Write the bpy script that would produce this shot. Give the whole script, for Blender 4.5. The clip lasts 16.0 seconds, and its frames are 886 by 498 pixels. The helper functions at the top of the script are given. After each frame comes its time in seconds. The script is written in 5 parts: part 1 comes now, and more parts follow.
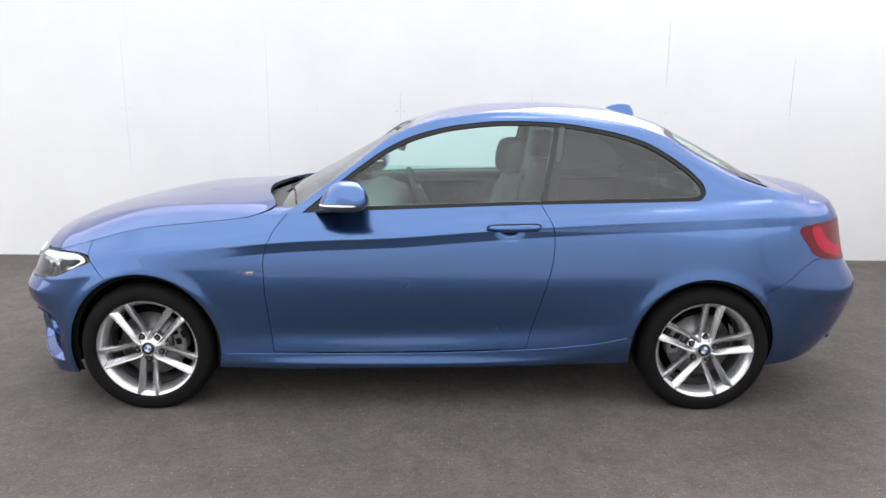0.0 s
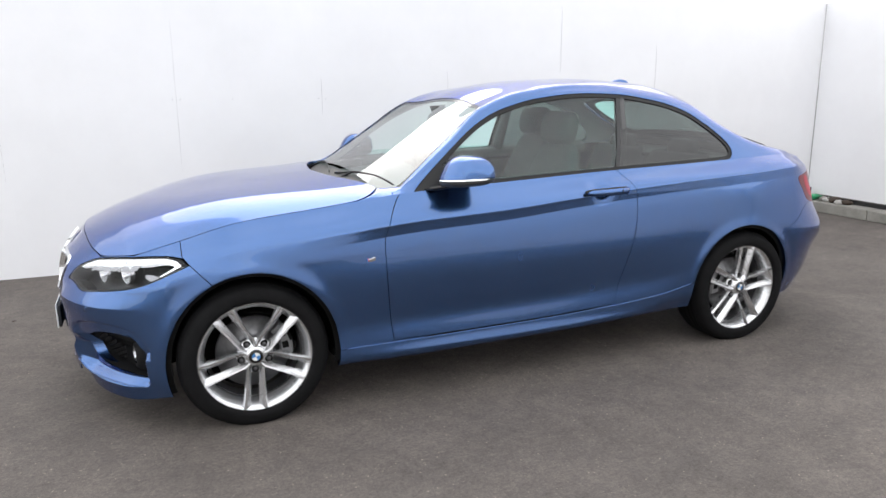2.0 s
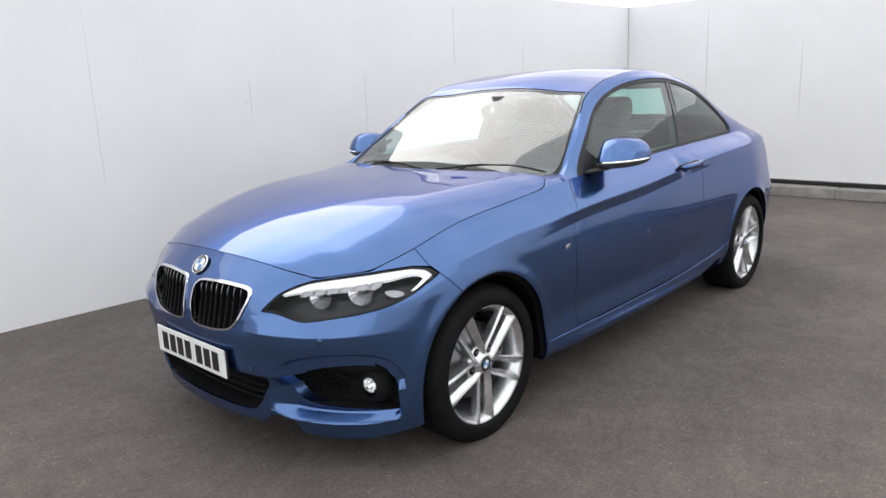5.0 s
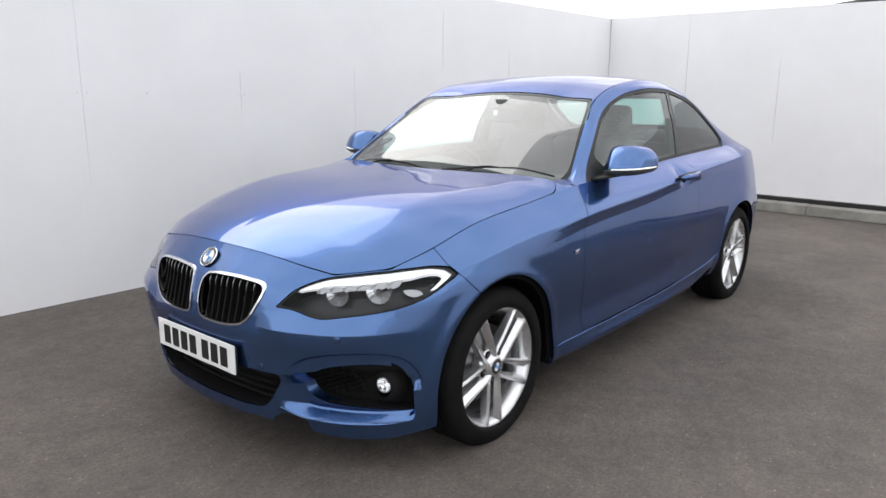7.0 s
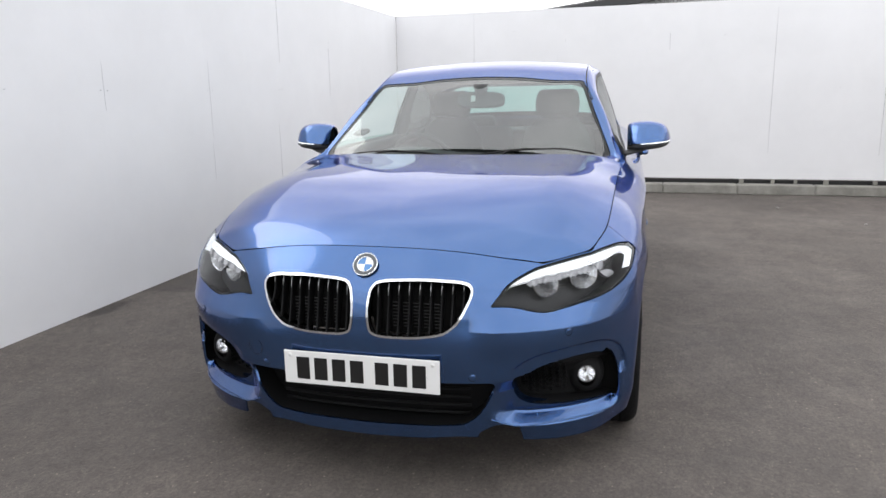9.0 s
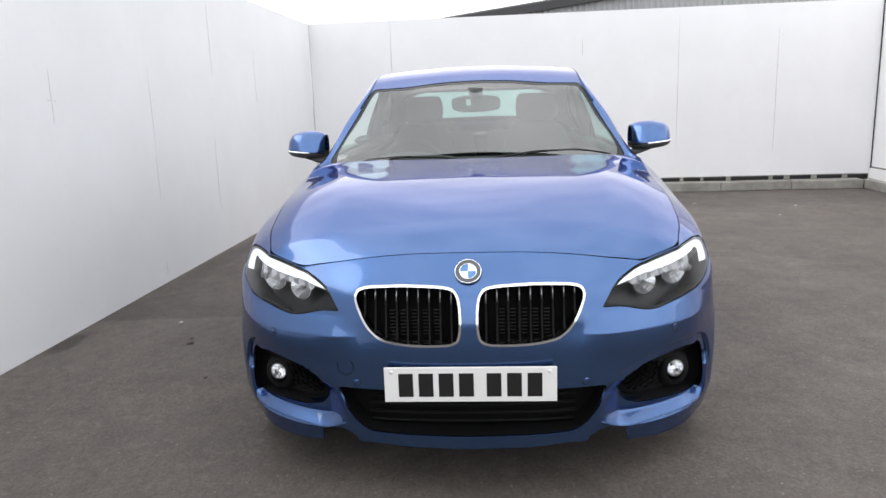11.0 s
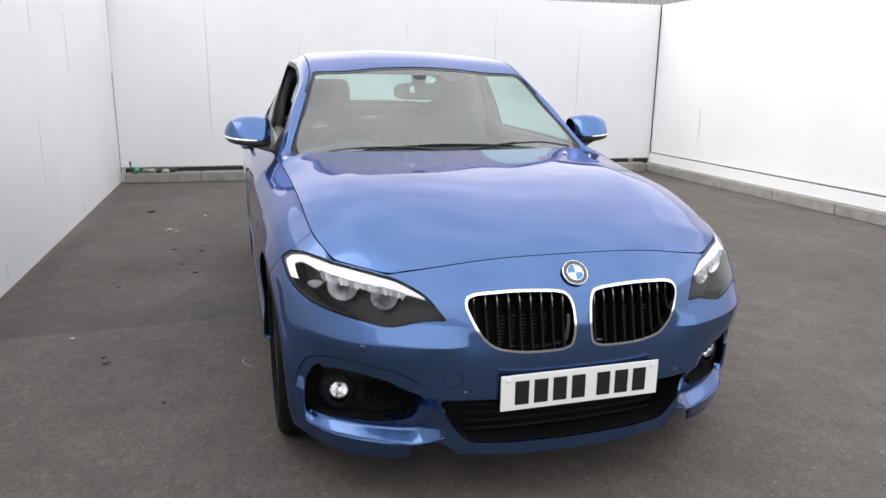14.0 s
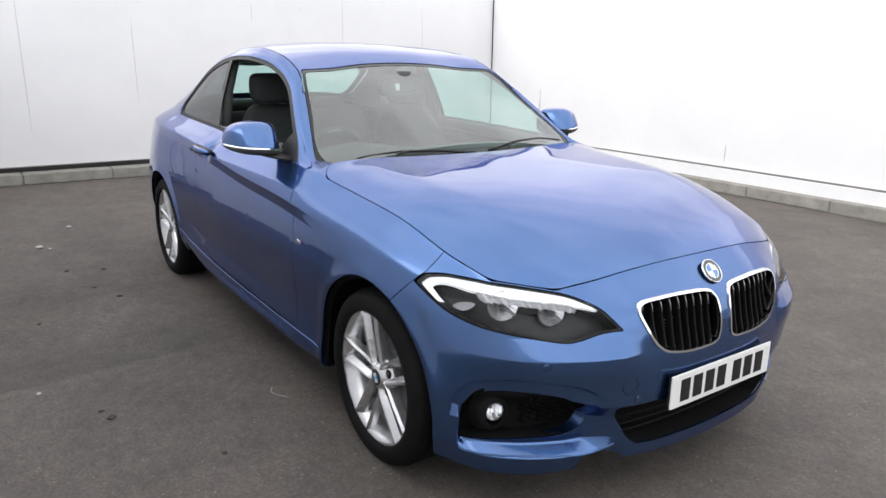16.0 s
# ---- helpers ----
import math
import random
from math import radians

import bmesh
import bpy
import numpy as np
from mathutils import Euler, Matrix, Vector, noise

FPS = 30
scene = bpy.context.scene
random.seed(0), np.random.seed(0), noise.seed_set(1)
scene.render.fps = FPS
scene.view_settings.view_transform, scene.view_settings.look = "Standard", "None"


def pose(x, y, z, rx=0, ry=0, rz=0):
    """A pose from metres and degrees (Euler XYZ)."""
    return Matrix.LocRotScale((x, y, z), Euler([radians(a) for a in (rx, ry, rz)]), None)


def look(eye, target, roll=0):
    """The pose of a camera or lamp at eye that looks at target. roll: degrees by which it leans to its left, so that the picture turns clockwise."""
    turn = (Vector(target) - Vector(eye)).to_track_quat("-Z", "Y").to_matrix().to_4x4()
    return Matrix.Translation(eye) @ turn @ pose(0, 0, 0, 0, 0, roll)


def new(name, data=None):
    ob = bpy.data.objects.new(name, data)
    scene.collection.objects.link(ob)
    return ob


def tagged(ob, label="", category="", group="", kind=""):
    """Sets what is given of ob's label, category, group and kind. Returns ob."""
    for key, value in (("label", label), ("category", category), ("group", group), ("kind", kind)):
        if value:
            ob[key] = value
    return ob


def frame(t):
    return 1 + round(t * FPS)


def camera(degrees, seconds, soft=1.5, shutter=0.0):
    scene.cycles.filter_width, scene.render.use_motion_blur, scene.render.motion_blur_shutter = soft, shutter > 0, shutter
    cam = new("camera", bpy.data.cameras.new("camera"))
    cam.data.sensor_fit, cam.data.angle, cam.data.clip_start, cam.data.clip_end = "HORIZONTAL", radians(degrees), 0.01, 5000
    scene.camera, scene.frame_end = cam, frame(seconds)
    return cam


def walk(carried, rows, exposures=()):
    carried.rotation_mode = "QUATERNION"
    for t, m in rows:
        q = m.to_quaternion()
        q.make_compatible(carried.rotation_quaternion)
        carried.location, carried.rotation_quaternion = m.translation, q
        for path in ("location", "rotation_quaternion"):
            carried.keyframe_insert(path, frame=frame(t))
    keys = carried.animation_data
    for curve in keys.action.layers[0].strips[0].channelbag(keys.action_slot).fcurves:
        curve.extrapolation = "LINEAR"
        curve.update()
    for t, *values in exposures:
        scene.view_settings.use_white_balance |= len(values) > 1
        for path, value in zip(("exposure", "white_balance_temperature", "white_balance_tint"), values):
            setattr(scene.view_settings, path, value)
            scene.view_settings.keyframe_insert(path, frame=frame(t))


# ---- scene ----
cam = camera(63.5, 16.0)
PATH = [
    (0, (1.345, -4.108, 1.537), (1.388, -2.158, 1.097), 0.56),
    (0.5, (1.036, -4.052, 1.517), (1.231, -2.111, 1.072), 1.73),
    (1, (0.606, -4.024, 1.510), (0.966, -2.110, 1.055), 1.65),
    (1.5, (0.150, -3.980, 1.418), (0.693, -2.103, 0.995), 0.02),
    (2, (-0.360, -3.805, 1.423), (0.391, -2.005, 0.980), -0.41),
    (2.5, (-0.824, -3.587, 1.446), (0.110, -1.882, 0.979), -1.99),
    (3, (-1.247, -3.294, 1.439), (-0.160, -1.682, 0.971), -2.07),
    (3.5, (-1.588, -3.024, 1.417), (-0.365, -1.512, 0.950), -2.51),
    (4, (-1.816, -2.740, 1.401), (-0.486, -1.321, 0.934), -2.54),
    (6.5, (-2.113, -2.470, 1.359), (-0.637, -1.186, 0.942), -1.32),
    (7, (-2.159, -2.378, 1.365), (-0.662, -1.125, 0.932), 0.35),
    (7.5, (-2.280, -2.135, 1.325), (-0.696, -0.989, 0.904), -0.71),
    (8, (-2.511, -1.729, 1.314), (-0.801, -0.782, 0.890), 0.01),
    (8.5, (-2.663, -1.285, 1.277), (-0.858, -0.535, 0.853), -0.68),
    (9, (-2.783, -0.789, 1.270), (-0.890, -0.304, 0.846), -1.01),
    (9.5, (-2.809, -0.404, 1.249), (-0.876, -0.105, 0.834), -2.02),
    (12, (-2.821, -0.017, 1.254), (-0.864, 0.066, 0.849), -0.65),
    (12.5, (-2.833, 0.075, 1.249), (-0.874, 0.090, 0.844), 0.52),
    (13, (-2.782, 0.318, 1.247), (-0.830, 0.179, 0.834), 1.11),
    (13.5, (-2.708, 0.649, 1.291), (-0.779, 0.347, 0.859), 1.56),
    (14, (-2.587, 0.974, 1.321), (-0.723, 0.423, 0.847), 0.71),
    (14.5, (-2.452, 1.310, 1.354), (-0.667, 0.565, 0.848), 1.36),
    (15, (-2.280, 1.631, 1.378), (-0.581, 0.714, 0.854), 1.36),
    (15.5, (-2.115, 1.829, 1.406), (-0.475, 0.805, 0.895), 1.37),
    (16, (-2.020, 1.972, 1.411), (-0.436, 0.871, 0.882), 0.74),
]
walk(cam, [(t, look(eye, target, roll)) for t, eye, target, roll in PATH], [(0, .05), (1.5, .06), (3.5, -.16), (6.5, -.27), (9, -.22), (12.5, -.14), (14.5, -.15), (16, -.10)])

# ---- sky, sun ----
world = bpy.data.worlds.new("overcast_sky")
scene.world = world
world.use_nodes = True
wn, wl = world.node_tree.nodes, world.node_tree.links
wn.clear()
SUN_ELEV, SUN_ROT = radians(40), radians(12)
sky = wn.new("ShaderNodeTexSky")
sky.sky_type, sky.sun_disc = "NISHITA", False
sky.sun_elevation, sky.sun_rotation = SUN_ELEV, SUN_ROT
sky.dust_density, sky.air_density, sky.ozone_density = 2.5, 1.0, 1.0
tc = wn.new("ShaderNodeTexCoord")
mp = wn.new("ShaderNodeMapping")
mp.inputs["Scale"].default_value = (1.6, 1.6, 3.2)
cl = wn.new("ShaderNodeTexNoise")
cl.inputs["Scale"].default_value, cl.inputs["Detail"].default_value, cl.inputs["Roughness"].default_value = 2.2, 5.0, 0.55
rp = wn.new("ShaderNodeValToRGB")
rp.color_ramp.elements[0].position, rp.color_ramp.elements[0].color = 0.34, (14.0, 14.1, 14.4, 1)
rp.color_ramp.elements[1].position, rp.color_ramp.elements[1].color = 0.66, (21.0, 20.9, 20.9, 1)
mxw = wn.new("ShaderNodeMix")
mxw.data_type = "RGBA"
mxw.inputs["Factor"].default_value = 0.72
bgw = wn.new("ShaderNodeBackground")
bgw.inputs["Strength"].default_value = 0.152
wo = wn.new("ShaderNodeOutputWorld")
wl.new(tc.outputs["Generated"], mp.inputs["Vector"])
wl.new(mp.outputs["Vector"], cl.inputs["Vector"])
wl.new(cl.outputs["Fac"], rp.inputs["Fac"])
wl.new(sky.outputs["Color"], mxw.inputs["A"])
wl.new(rp.outputs["Color"], mxw.inputs["B"])
wl.new(mxw.outputs["Result"], bgw.inputs["Color"])
wl.new(bgw.outputs["Background"], wo.inputs["Surface"])
sun_data = bpy.data.lights.new("sun", "SUN")
sun_data.energy, sun_data.angle, sun_data.color = 1.05, radians(47), (1.0, 0.985, 0.96)
sun = new("sun", sun_data)
sun.matrix_world = look((1.46, 6.86, 5.88), (0, 0, 0))


# ---- materials ----
def mat(name, color=(0.5, 0.5, 0.5), rough=0.5, metal=0.0, coat=0.0, vary=0.0, vscale=3.0, bump=0.0, bscale=200.0, emit=0.0, spec=0.5, coatr=0.03):
    """A Principled material with two scales of variation and fine relief."""
    m = bpy.data.materials.new(name)
    m.use_nodes = True
    nt = m.node_tree
    p = nt.nodes["Principled BSDF"]
    p.inputs["Base Color"].default_value = (*color, 1)
    p.inputs["Roughness"].default_value = rough
    p.inputs["Metallic"].default_value = metal
    p.inputs["Coat Weight"].default_value = coat
    p.inputs["Coat Roughness"].default_value = coatr
    p.inputs["Specular IOR Level"].default_value = spec
    if emit:
        p.inputs["Emission Color"].default_value = (*color, 1)
        p.inputs["Emission Strength"].default_value = emit
    if vary or bump:
        t = nt.nodes.new("ShaderNodeTexCoord")
    if vary:
        a = nt.nodes.new("ShaderNodeTexNoise")
        a.inputs["Scale"].default_value, a.inputs["Detail"].default_value, a.inputs["Roughness"].default_value = vscale, 8.0, 0.65
        nt.links.new(t.outputs["Object"], a.inputs["Vector"])
        r = nt.nodes.new("ShaderNodeValToRGB")
        r.color_ramp.elements[0].position, r.color_ramp.elements[1].position = 0.3, 0.7
        r.color_ramp.elements[0].color = (*[c * (1 - vary) for c in color], 1)
        r.color_ramp.elements[1].color = (*[min(1, c * (1 + vary)) for c in color], 1)
        nt.links.new(a.outputs["Fac"], r.inputs["Fac"])
        nt.links.new(r.outputs["Color"], p.inputs["Base Color"])
    if bump:
        b = nt.nodes.new("ShaderNodeTexNoise")
        b.inputs["Scale"].default_value, b.inputs["Detail"].default_value = bscale, 4.0
        nt.links.new(t.outputs["Object"], b.inputs["Vector"])
        bn = nt.nodes.new("ShaderNodeBump")
        bn.inputs["Strength"].default_value, bn.inputs["Distance"].default_value = bump, 0.01
        nt.links.new(b.outputs["Fac"], bn.inputs["Height"])
        nt.links.new(bn.outputs["Normal"], p.inputs["Normal"])
    return m


def glass_mat(name, tint, ior=1.5, rough=0.0, dust_haze=0.0):
    """Thin tinted sheet glass: straight-through light with a Fresnel gloss and a pale film for dust and sky haze."""
    m = bpy.data.materials.new(name)
    m.use_nodes = True
    nt = m.node_tree
    nt.nodes.clear()
    o = nt.nodes.new("ShaderNodeOutputMaterial")
    mx = nt.nodes.new("ShaderNodeMixShader")
    tr = nt.nodes.new("ShaderNodeBsdfTransparent")
    gl = nt.nodes.new("ShaderNodeBsdfGlossy")
    lw = nt.nodes.new("ShaderNodeLayerWeight")
    pw = nt.nodes.new("ShaderNodeMath")
    fr = nt.nodes.new("ShaderNodeMath")
    pw.operation, fr.operation = "POWER", "MULTIPLY_ADD"
    f0 = 2 * ((ior - 1) / (ior + 1)) ** 2
    lw.inputs["Blend"].default_value, pw.inputs[1].default_value, fr.inputs[1].default_value, fr.inputs[2].default_value = 0.5, 4.0, 0.9 - f0, f0
    nt.links.new(lw.outputs["Facing"], pw.inputs[0])
    nt.links.new(pw.outputs["Value"], fr.inputs[0])
    tr.inputs["Color"].default_value = (*tint, 1)
    gl.inputs["Roughness"].default_value = rough
    nt.links.new(fr.outputs["Value"], mx.inputs["Fac"])
    nt.links.new(tr.outputs["BSDF"], mx.inputs[1])
    nt.links.new(gl.outputs["BSDF"], mx.inputs[2])
    if not dust_haze:
        nt.links.new(mx.outputs["Shader"], o.inputs["Surface"])
        return m
    # Pale diffuse film: dust, plus hazy sky reflection put in as colour.
    film = nt.nodes.new("ShaderNodeBsdfDiffuse")
    film.inputs["Color"].default_value = (0.49, 0.49, 0.48, 1)
    tc_ = nt.nodes.new("ShaderNodeTexCoord")
    nz_ = nt.nodes.new("ShaderNodeTexNoise")
    nz_.inputs["Scale"].default_value, nz_.inputs["Detail"].default_value = 3.5, 6.0
    mr_ = nt.nodes.new("ShaderNodeMapRange")
    mr_.inputs["From Min"].default_value, mr_.inputs["From Max"].default_value = 0.3, 0.7
    mr_.inputs["To Min"].default_value, mr_.inputs["To Max"].default_value = dust_haze * .7, dust_haze * 1.3
    md = nt.nodes.new("ShaderNodeMixShader")
    nt.links.new(tc_.outputs["Object"], nz_.inputs["Vector"])
    nt.links.new(nz_.outputs["Fac"], mr_.inputs["Value"])
    nt.links.new(mr_.outputs["Result"], md.inputs["Fac"])
    nt.links.new(mx.outputs["Shader"], md.inputs[1])
    nt.links.new(film.outputs["BSDF"], md.inputs[2])
    nt.links.new(md.outputs["Shader"], o.inputs["Surface"])
    return m


def paint_mat():
    """Blue metallic car paint: metal flake under a clear coat."""
    m = mat("blue_metallic_paint", (0.052, 0.123, 0.300), 0.27, 0.95, 1.0, coatr=0.006)
    nt = m.node_tree
    p = nt.nodes["Principled BSDF"]
    t = nt.nodes.new("ShaderNodeTexCoord")
    v = nt.nodes.new("ShaderNodeTexVoronoi")
    v.inputs["Scale"].default_value = 1400.0
    p.inputs["Coat IOR"].default_value = 1.52
    p.inputs["Specular Tint"].default_value = (0.34, 0.31, 0.60, 1)
    n = nt.nodes.new("ShaderNodeTexNoise")
    n.inputs["Scale"].default_value, n.inputs["Detail"].default_value = 6.0, 4.0
    nt.links.new(t.outputs["Object"], v.inputs["Vector"])
    nt.links.new(t.outputs["Object"], n.inputs["Vector"])
    r = nt.nodes.new("ShaderNodeMapRange")
    r.inputs["To Min"].default_value, r.inputs["To Max"].default_value = 0.23, 0.29
    nt.links.new(n.outputs["Fac"], r.inputs["Value"])
    nt.links.new(r.outputs["Result"], p.inputs["Roughness"])
    b = nt.nodes.new("ShaderNodeBump")
    b.inputs["Strength"].default_value, b.inputs["Distance"].default_value = 0.05, 0.0006
    nt.links.new(v.outputs["Distance"], b.inputs["Height"])
    nt.links.new(b.outputs["Normal"], p.inputs["Normal"])
    return m


PAINT = paint_mat()
BLACKGLOSS = mat("gloss_black_trim", (0.010, 0.010, 0.011), 0.12, spec=0.5)
BLACKTRIM = mat("satin_black_trim", (0.009, 0.009, 0.0095), 0.45, spec=0.3)
FRIT = mat("black_glass_border", (0.010, 0.011, 0.011), 0.12, spec=0.3)
MIRRORBASE = mat("mirror_base_plastic", (0.045, 0.045, 0.047), 0.42, vary=0.1)
PLASTIC = mat("black_plastic", (0.016, 0.016, 0.017), 0.55, vary=0.2, bump=0.15, bscale=500)
DUCT = mat("duct_black_plastic", (0.006, 0.006, 0.0065), 0.7, vary=0.2, spec=0.2)
SLATBLACK = mat("grille_slat_black", (0.007, 0.007, 0.0075), 0.5, spec=0.12)
UNDER = mat("dark_underbody", (0.005, 0.005, 0.005), 0.85, vary=0.3, spec=0.1)
RUBBER = mat("tyre_rubber", (0.008, 0.008, 0.0085), 0.7, spec=0.1, vary=0.25, vscale=12, bump=0.2, bscale=250)
ALLOY = mat("silver_alloy", (0.66, 0.665, 0.675), 0.26, 0.85, 0.6, vary=0.05, vscale=20)
CHROME = mat("chrome", (0.85, 0.86, 0.87), 0.1, 1.0)
SATIN = mat("satin_silver", (0.6, 0.61, 0.62), 0.3, 0.9)
STEEL = mat("brake_steel", (0.22, 0.22, 0.225), 0.35, 0.9, vary=0.2, vscale=30)
# Darkened copy of the silver alloy: shade inside the wheel as colour.
SHADEBARREL = mat("shaded_wheel_barrel", (0.16, 0.16, 0.165), 0.5, 0.4, vary=0.15)
CALIPER = mat("cast_grey_caliper", (0.20, 0.20, 0.205), 0.5, 0.5, vary=0.25, vscale=40)
DARKMETAL = mat("dark_metal", (0.09, 0.09, 0.095), 0.45, 0.6, vary=0.2)
GLASS = glass_mat("green_tinted_glass", (0.62, 0.90, 0.84), 1.47)
SCREEN = glass_mat("windscreen_glass", (0.60, 0.76, 0.72), 1.76, dust_haze=0.07)
PRIVACY = glass_mat("privacy_glass", (0.15, 0.16, 0.155), 1.48)
LENS = glass_mat("clear_lens", (0.93, 0.94, 0.95), 1.13)
LAMPGREY = mat("lamp_housing_grey", (0.012, 0.012, 0.0125), 0.4, vary=0.15)
REFLECTOR = mat("lamp_reflector", (0.88, 0.88, 0.89), 0.22, 1.0)
LAMPSILVER = mat("lamp_silver_trim", (0.34, 0.34, 0.35), 0.3, 0.9)
DRL = mat("white_light_guide", (0.92, 0.94, 0.96), 0.25, emit=0.6)
REDLAMP = mat("red_lamp_plastic", (0.13, 0.004, 0.010), 0.3, spec=0.25)
REDBAR = mat("red_lamp_element", (0.40, 0.008, 0.032), 0.35, spec=0.2)
WHITEP = mat("white_plate", (0.78, 0.78, 0.77), 0.35, coat=0.4, vary=0.03)
INK = mat("black_bar", (0.008, 0.008, 0.008), 0.4)
EMBLUE = mat("emblem_blue", (0.045, 0.19, 0.46), 0.3, coat=1.0)
SEATM = mat("black_seat_leather", (0.045, 0.045, 0.046), 0.6, vary=0.2, spec=0.25)
CABIN = mat("dark_cabin_plastic", (0.07, 0.07, 0.071), 0.6, vary=0.15)
LINING = mat("grey_headliner", (0.28, 0.28, 0.28), 0.9, vary=0.08)
MIRROR = mat("mirror_glass", (0.9, 0.92, 0.93), 0.02, 1.0)
BADGERING = mat("dark_silver_badge_ring", (0.10, 0.105, 0.11), 0.3, 0.5)
M_BLUE = mat("badge_blue", (0.02, 0.12, 0.4), 0.3)
M_RED = mat("badge_red", (0.5, 0.02, 0.03), 0.3)


# ---- mesh tools ----
def part(name, V, F, material, parent=None, label="", N=None, smooth=True):
    """One mesh object from vertices and faces under a thing; N: shading normals, zero rows are left to Blender."""
    me = bpy.data.meshes.new(name)
    me.from_pydata([tuple(map(float, v)) for v in V], [], [tuple(int(i) for i in f) for f in F])
    if smooth:
        me.polygons.foreach_set("use_smooth", [True] * len(me.polygons))
    me.materials.append(material)
    if N is not None:
        li = np.empty(len(me.loops), dtype=np.int32)
        me.loops.foreach_get("vertex_index", li)
        bare = ~np.asarray(N).any(axis=1)
        ln = np.asarray(N, float)[li]
        for pg in me.polygons:
            if any(bare[i] for i in pg.vertices):
                pg.use_smooth = False
                ln[pg.loop_start:pg.loop_start + pg.loop_total] = 0
        me.normals_split_custom_set(ln.tolist())
    ob = new(name, me)
    if parent is not None:
        ob.parent = parent
    if label:
        tagged(ob, label)
    return ob


def bm_part(name, bm, material, parent=None, label="", smooth=False, angle=35):
    """Links a bmesh as one mesh object, with edges sharper than the angle kept sharp."""
    bmesh.ops.recalc_face_normals(bm, faces=bm.faces[:])
    me = bpy.data.meshes.new(name)
    if smooth:
        for f in bm.faces:
            f.smooth = True
        for e in bm.edges:
            e.smooth = not (len(e.link_faces) == 2 and e.calc_face_angle(0) > radians(angle))
    bm.to_mesh(me)
    bm.free()
    me.materials.append(material)
    ob = new(name, me)
    if parent is not None:
        ob.parent = parent
    if label:
        tagged(ob, label)
    return ob


def box_bm(sx, sy, sz, m=Matrix(), bevel=0.0, seg=2):
    bm = bmesh.new()
    bmesh.ops.create_cube(bm, size=1.0, matrix=m @ Matrix.Diagonal((sx, sy, sz, 1)))
    if bevel:
        bmesh.ops.bevel(bm, geom=bm.edges[:], offset=bevel, segments=seg, affect="EDGES", profile=0.5)
    return bm


def lathe(profile, n=48, a0=0.0, a1=2 * math.pi):
    """Vertices and faces of a profile (radius, axial) turned about the y axis; axial runs along -y."""
    full = abs(a1 - a0 - 2 * math.pi) < 1e-6
    k = n if full else n + 1
    V, F = [], []
    for i in range(k):
        a = a0 + (a1 - a0) * i / n
        for r, h in profile:
            V.append((r * math.cos(a), -h, r * math.sin(a)))
    m = len(profile)
    for i in range(n):
        j = (i + 1) % k
        for q in range(m - 1):
            F.append((i * m + q, i * m + q + 1, j * m + q + 1, j * m + q))
    return V, F


def tube(points, radius, n=8, flat=1.0):
    """A round bar along points."""
    V, F = [], []
    P = [Vector(p) for p in points]
    for i, p in enumerate(P):
        d = (P[min(i + 1, len(P) - 1)] - P[max(i - 1, 0)]).normalized()
        s = d.cross(Vector((0, 0, 1)))
        s = s.normalized() if s.length > 1e-4 else Vector((1, 0, 0))
        u = s.cross(d)
        r = radius[i] if isinstance(radius, (list, tuple)) else radius
        for k in range(n):
            a = 2 * math.pi * k / n
            V.append(p + s * (r * math.cos(a)) + u * (r * flat * math.sin(a)))
    for i in range(len(P) - 1):
        for k in range(n):
            F.append((i * n + k, i * n + (k + 1) % n, (i + 1) * n + (k + 1) % n, (i + 1) * n + k))
    F.append(tuple(range(n))[::-1])
    F.append(tuple((len(P) - 1) * n + k for k in range(n)))
    return V, F


def akima(t, y, q):
    """Smooth interpolation of rows y at t, asked at q, with little overshoot."""
    t, y, q = np.asarray(t, float), np.asarray(y, float), np.asarray(q, float)
    flat = y.reshape(len(t), -1)
    h = np.diff(t)[:, None]
    d = np.diff(flat, axis=0) / h
    e = np.vstack([3 * d[:1] - 2 * d[1:2], 2 * d[:1] - d[1:2], d, 2 * d[-1:] - d[-2:-1], 3 * d[-1:] - 2 * d[-2:-1]])
    w1 = np.abs(e[3:] - e[2:-1]) + np.abs(e[3:] + e[2:-1]) / 2 + 1e-9
    w2 = np.abs(e[1:-2] - e[:-3]) + np.abs(e[1:-2] + e[:-3]) / 2 + 1e-9
    s = (w1 * e[1:-2] + w2 * e[2:-1]) / (w1 + w2)
    i = np.clip(np.searchsorted(t, q, side="right") - 1, 0, len(t) - 2)
    x = ((q - t[i]) / (t[i + 1] - t[i]))[:, None]
    hh = (t[i + 1] - t[i])[:, None]
    r = (1 + 2 * x) * (1 - x) ** 2 * flat[i] + x * (1 - x) ** 2 * hh * s[i] + x * x * (3 - 2 * x) * flat[i + 1] + x * x * (x - 1) * hh * s[i + 1]
    return r.reshape((len(q),) + y.shape[1:])


def line(points, q):
    """y at q of a smooth curve through points (x, y)."""
    a = np.array(points, float)
    q = np.atleast_1d(np.asarray(q, float))
    return akima(a[:, 0], a[:, 1], np.clip(q, a[0, 0], a[-1, 0]))


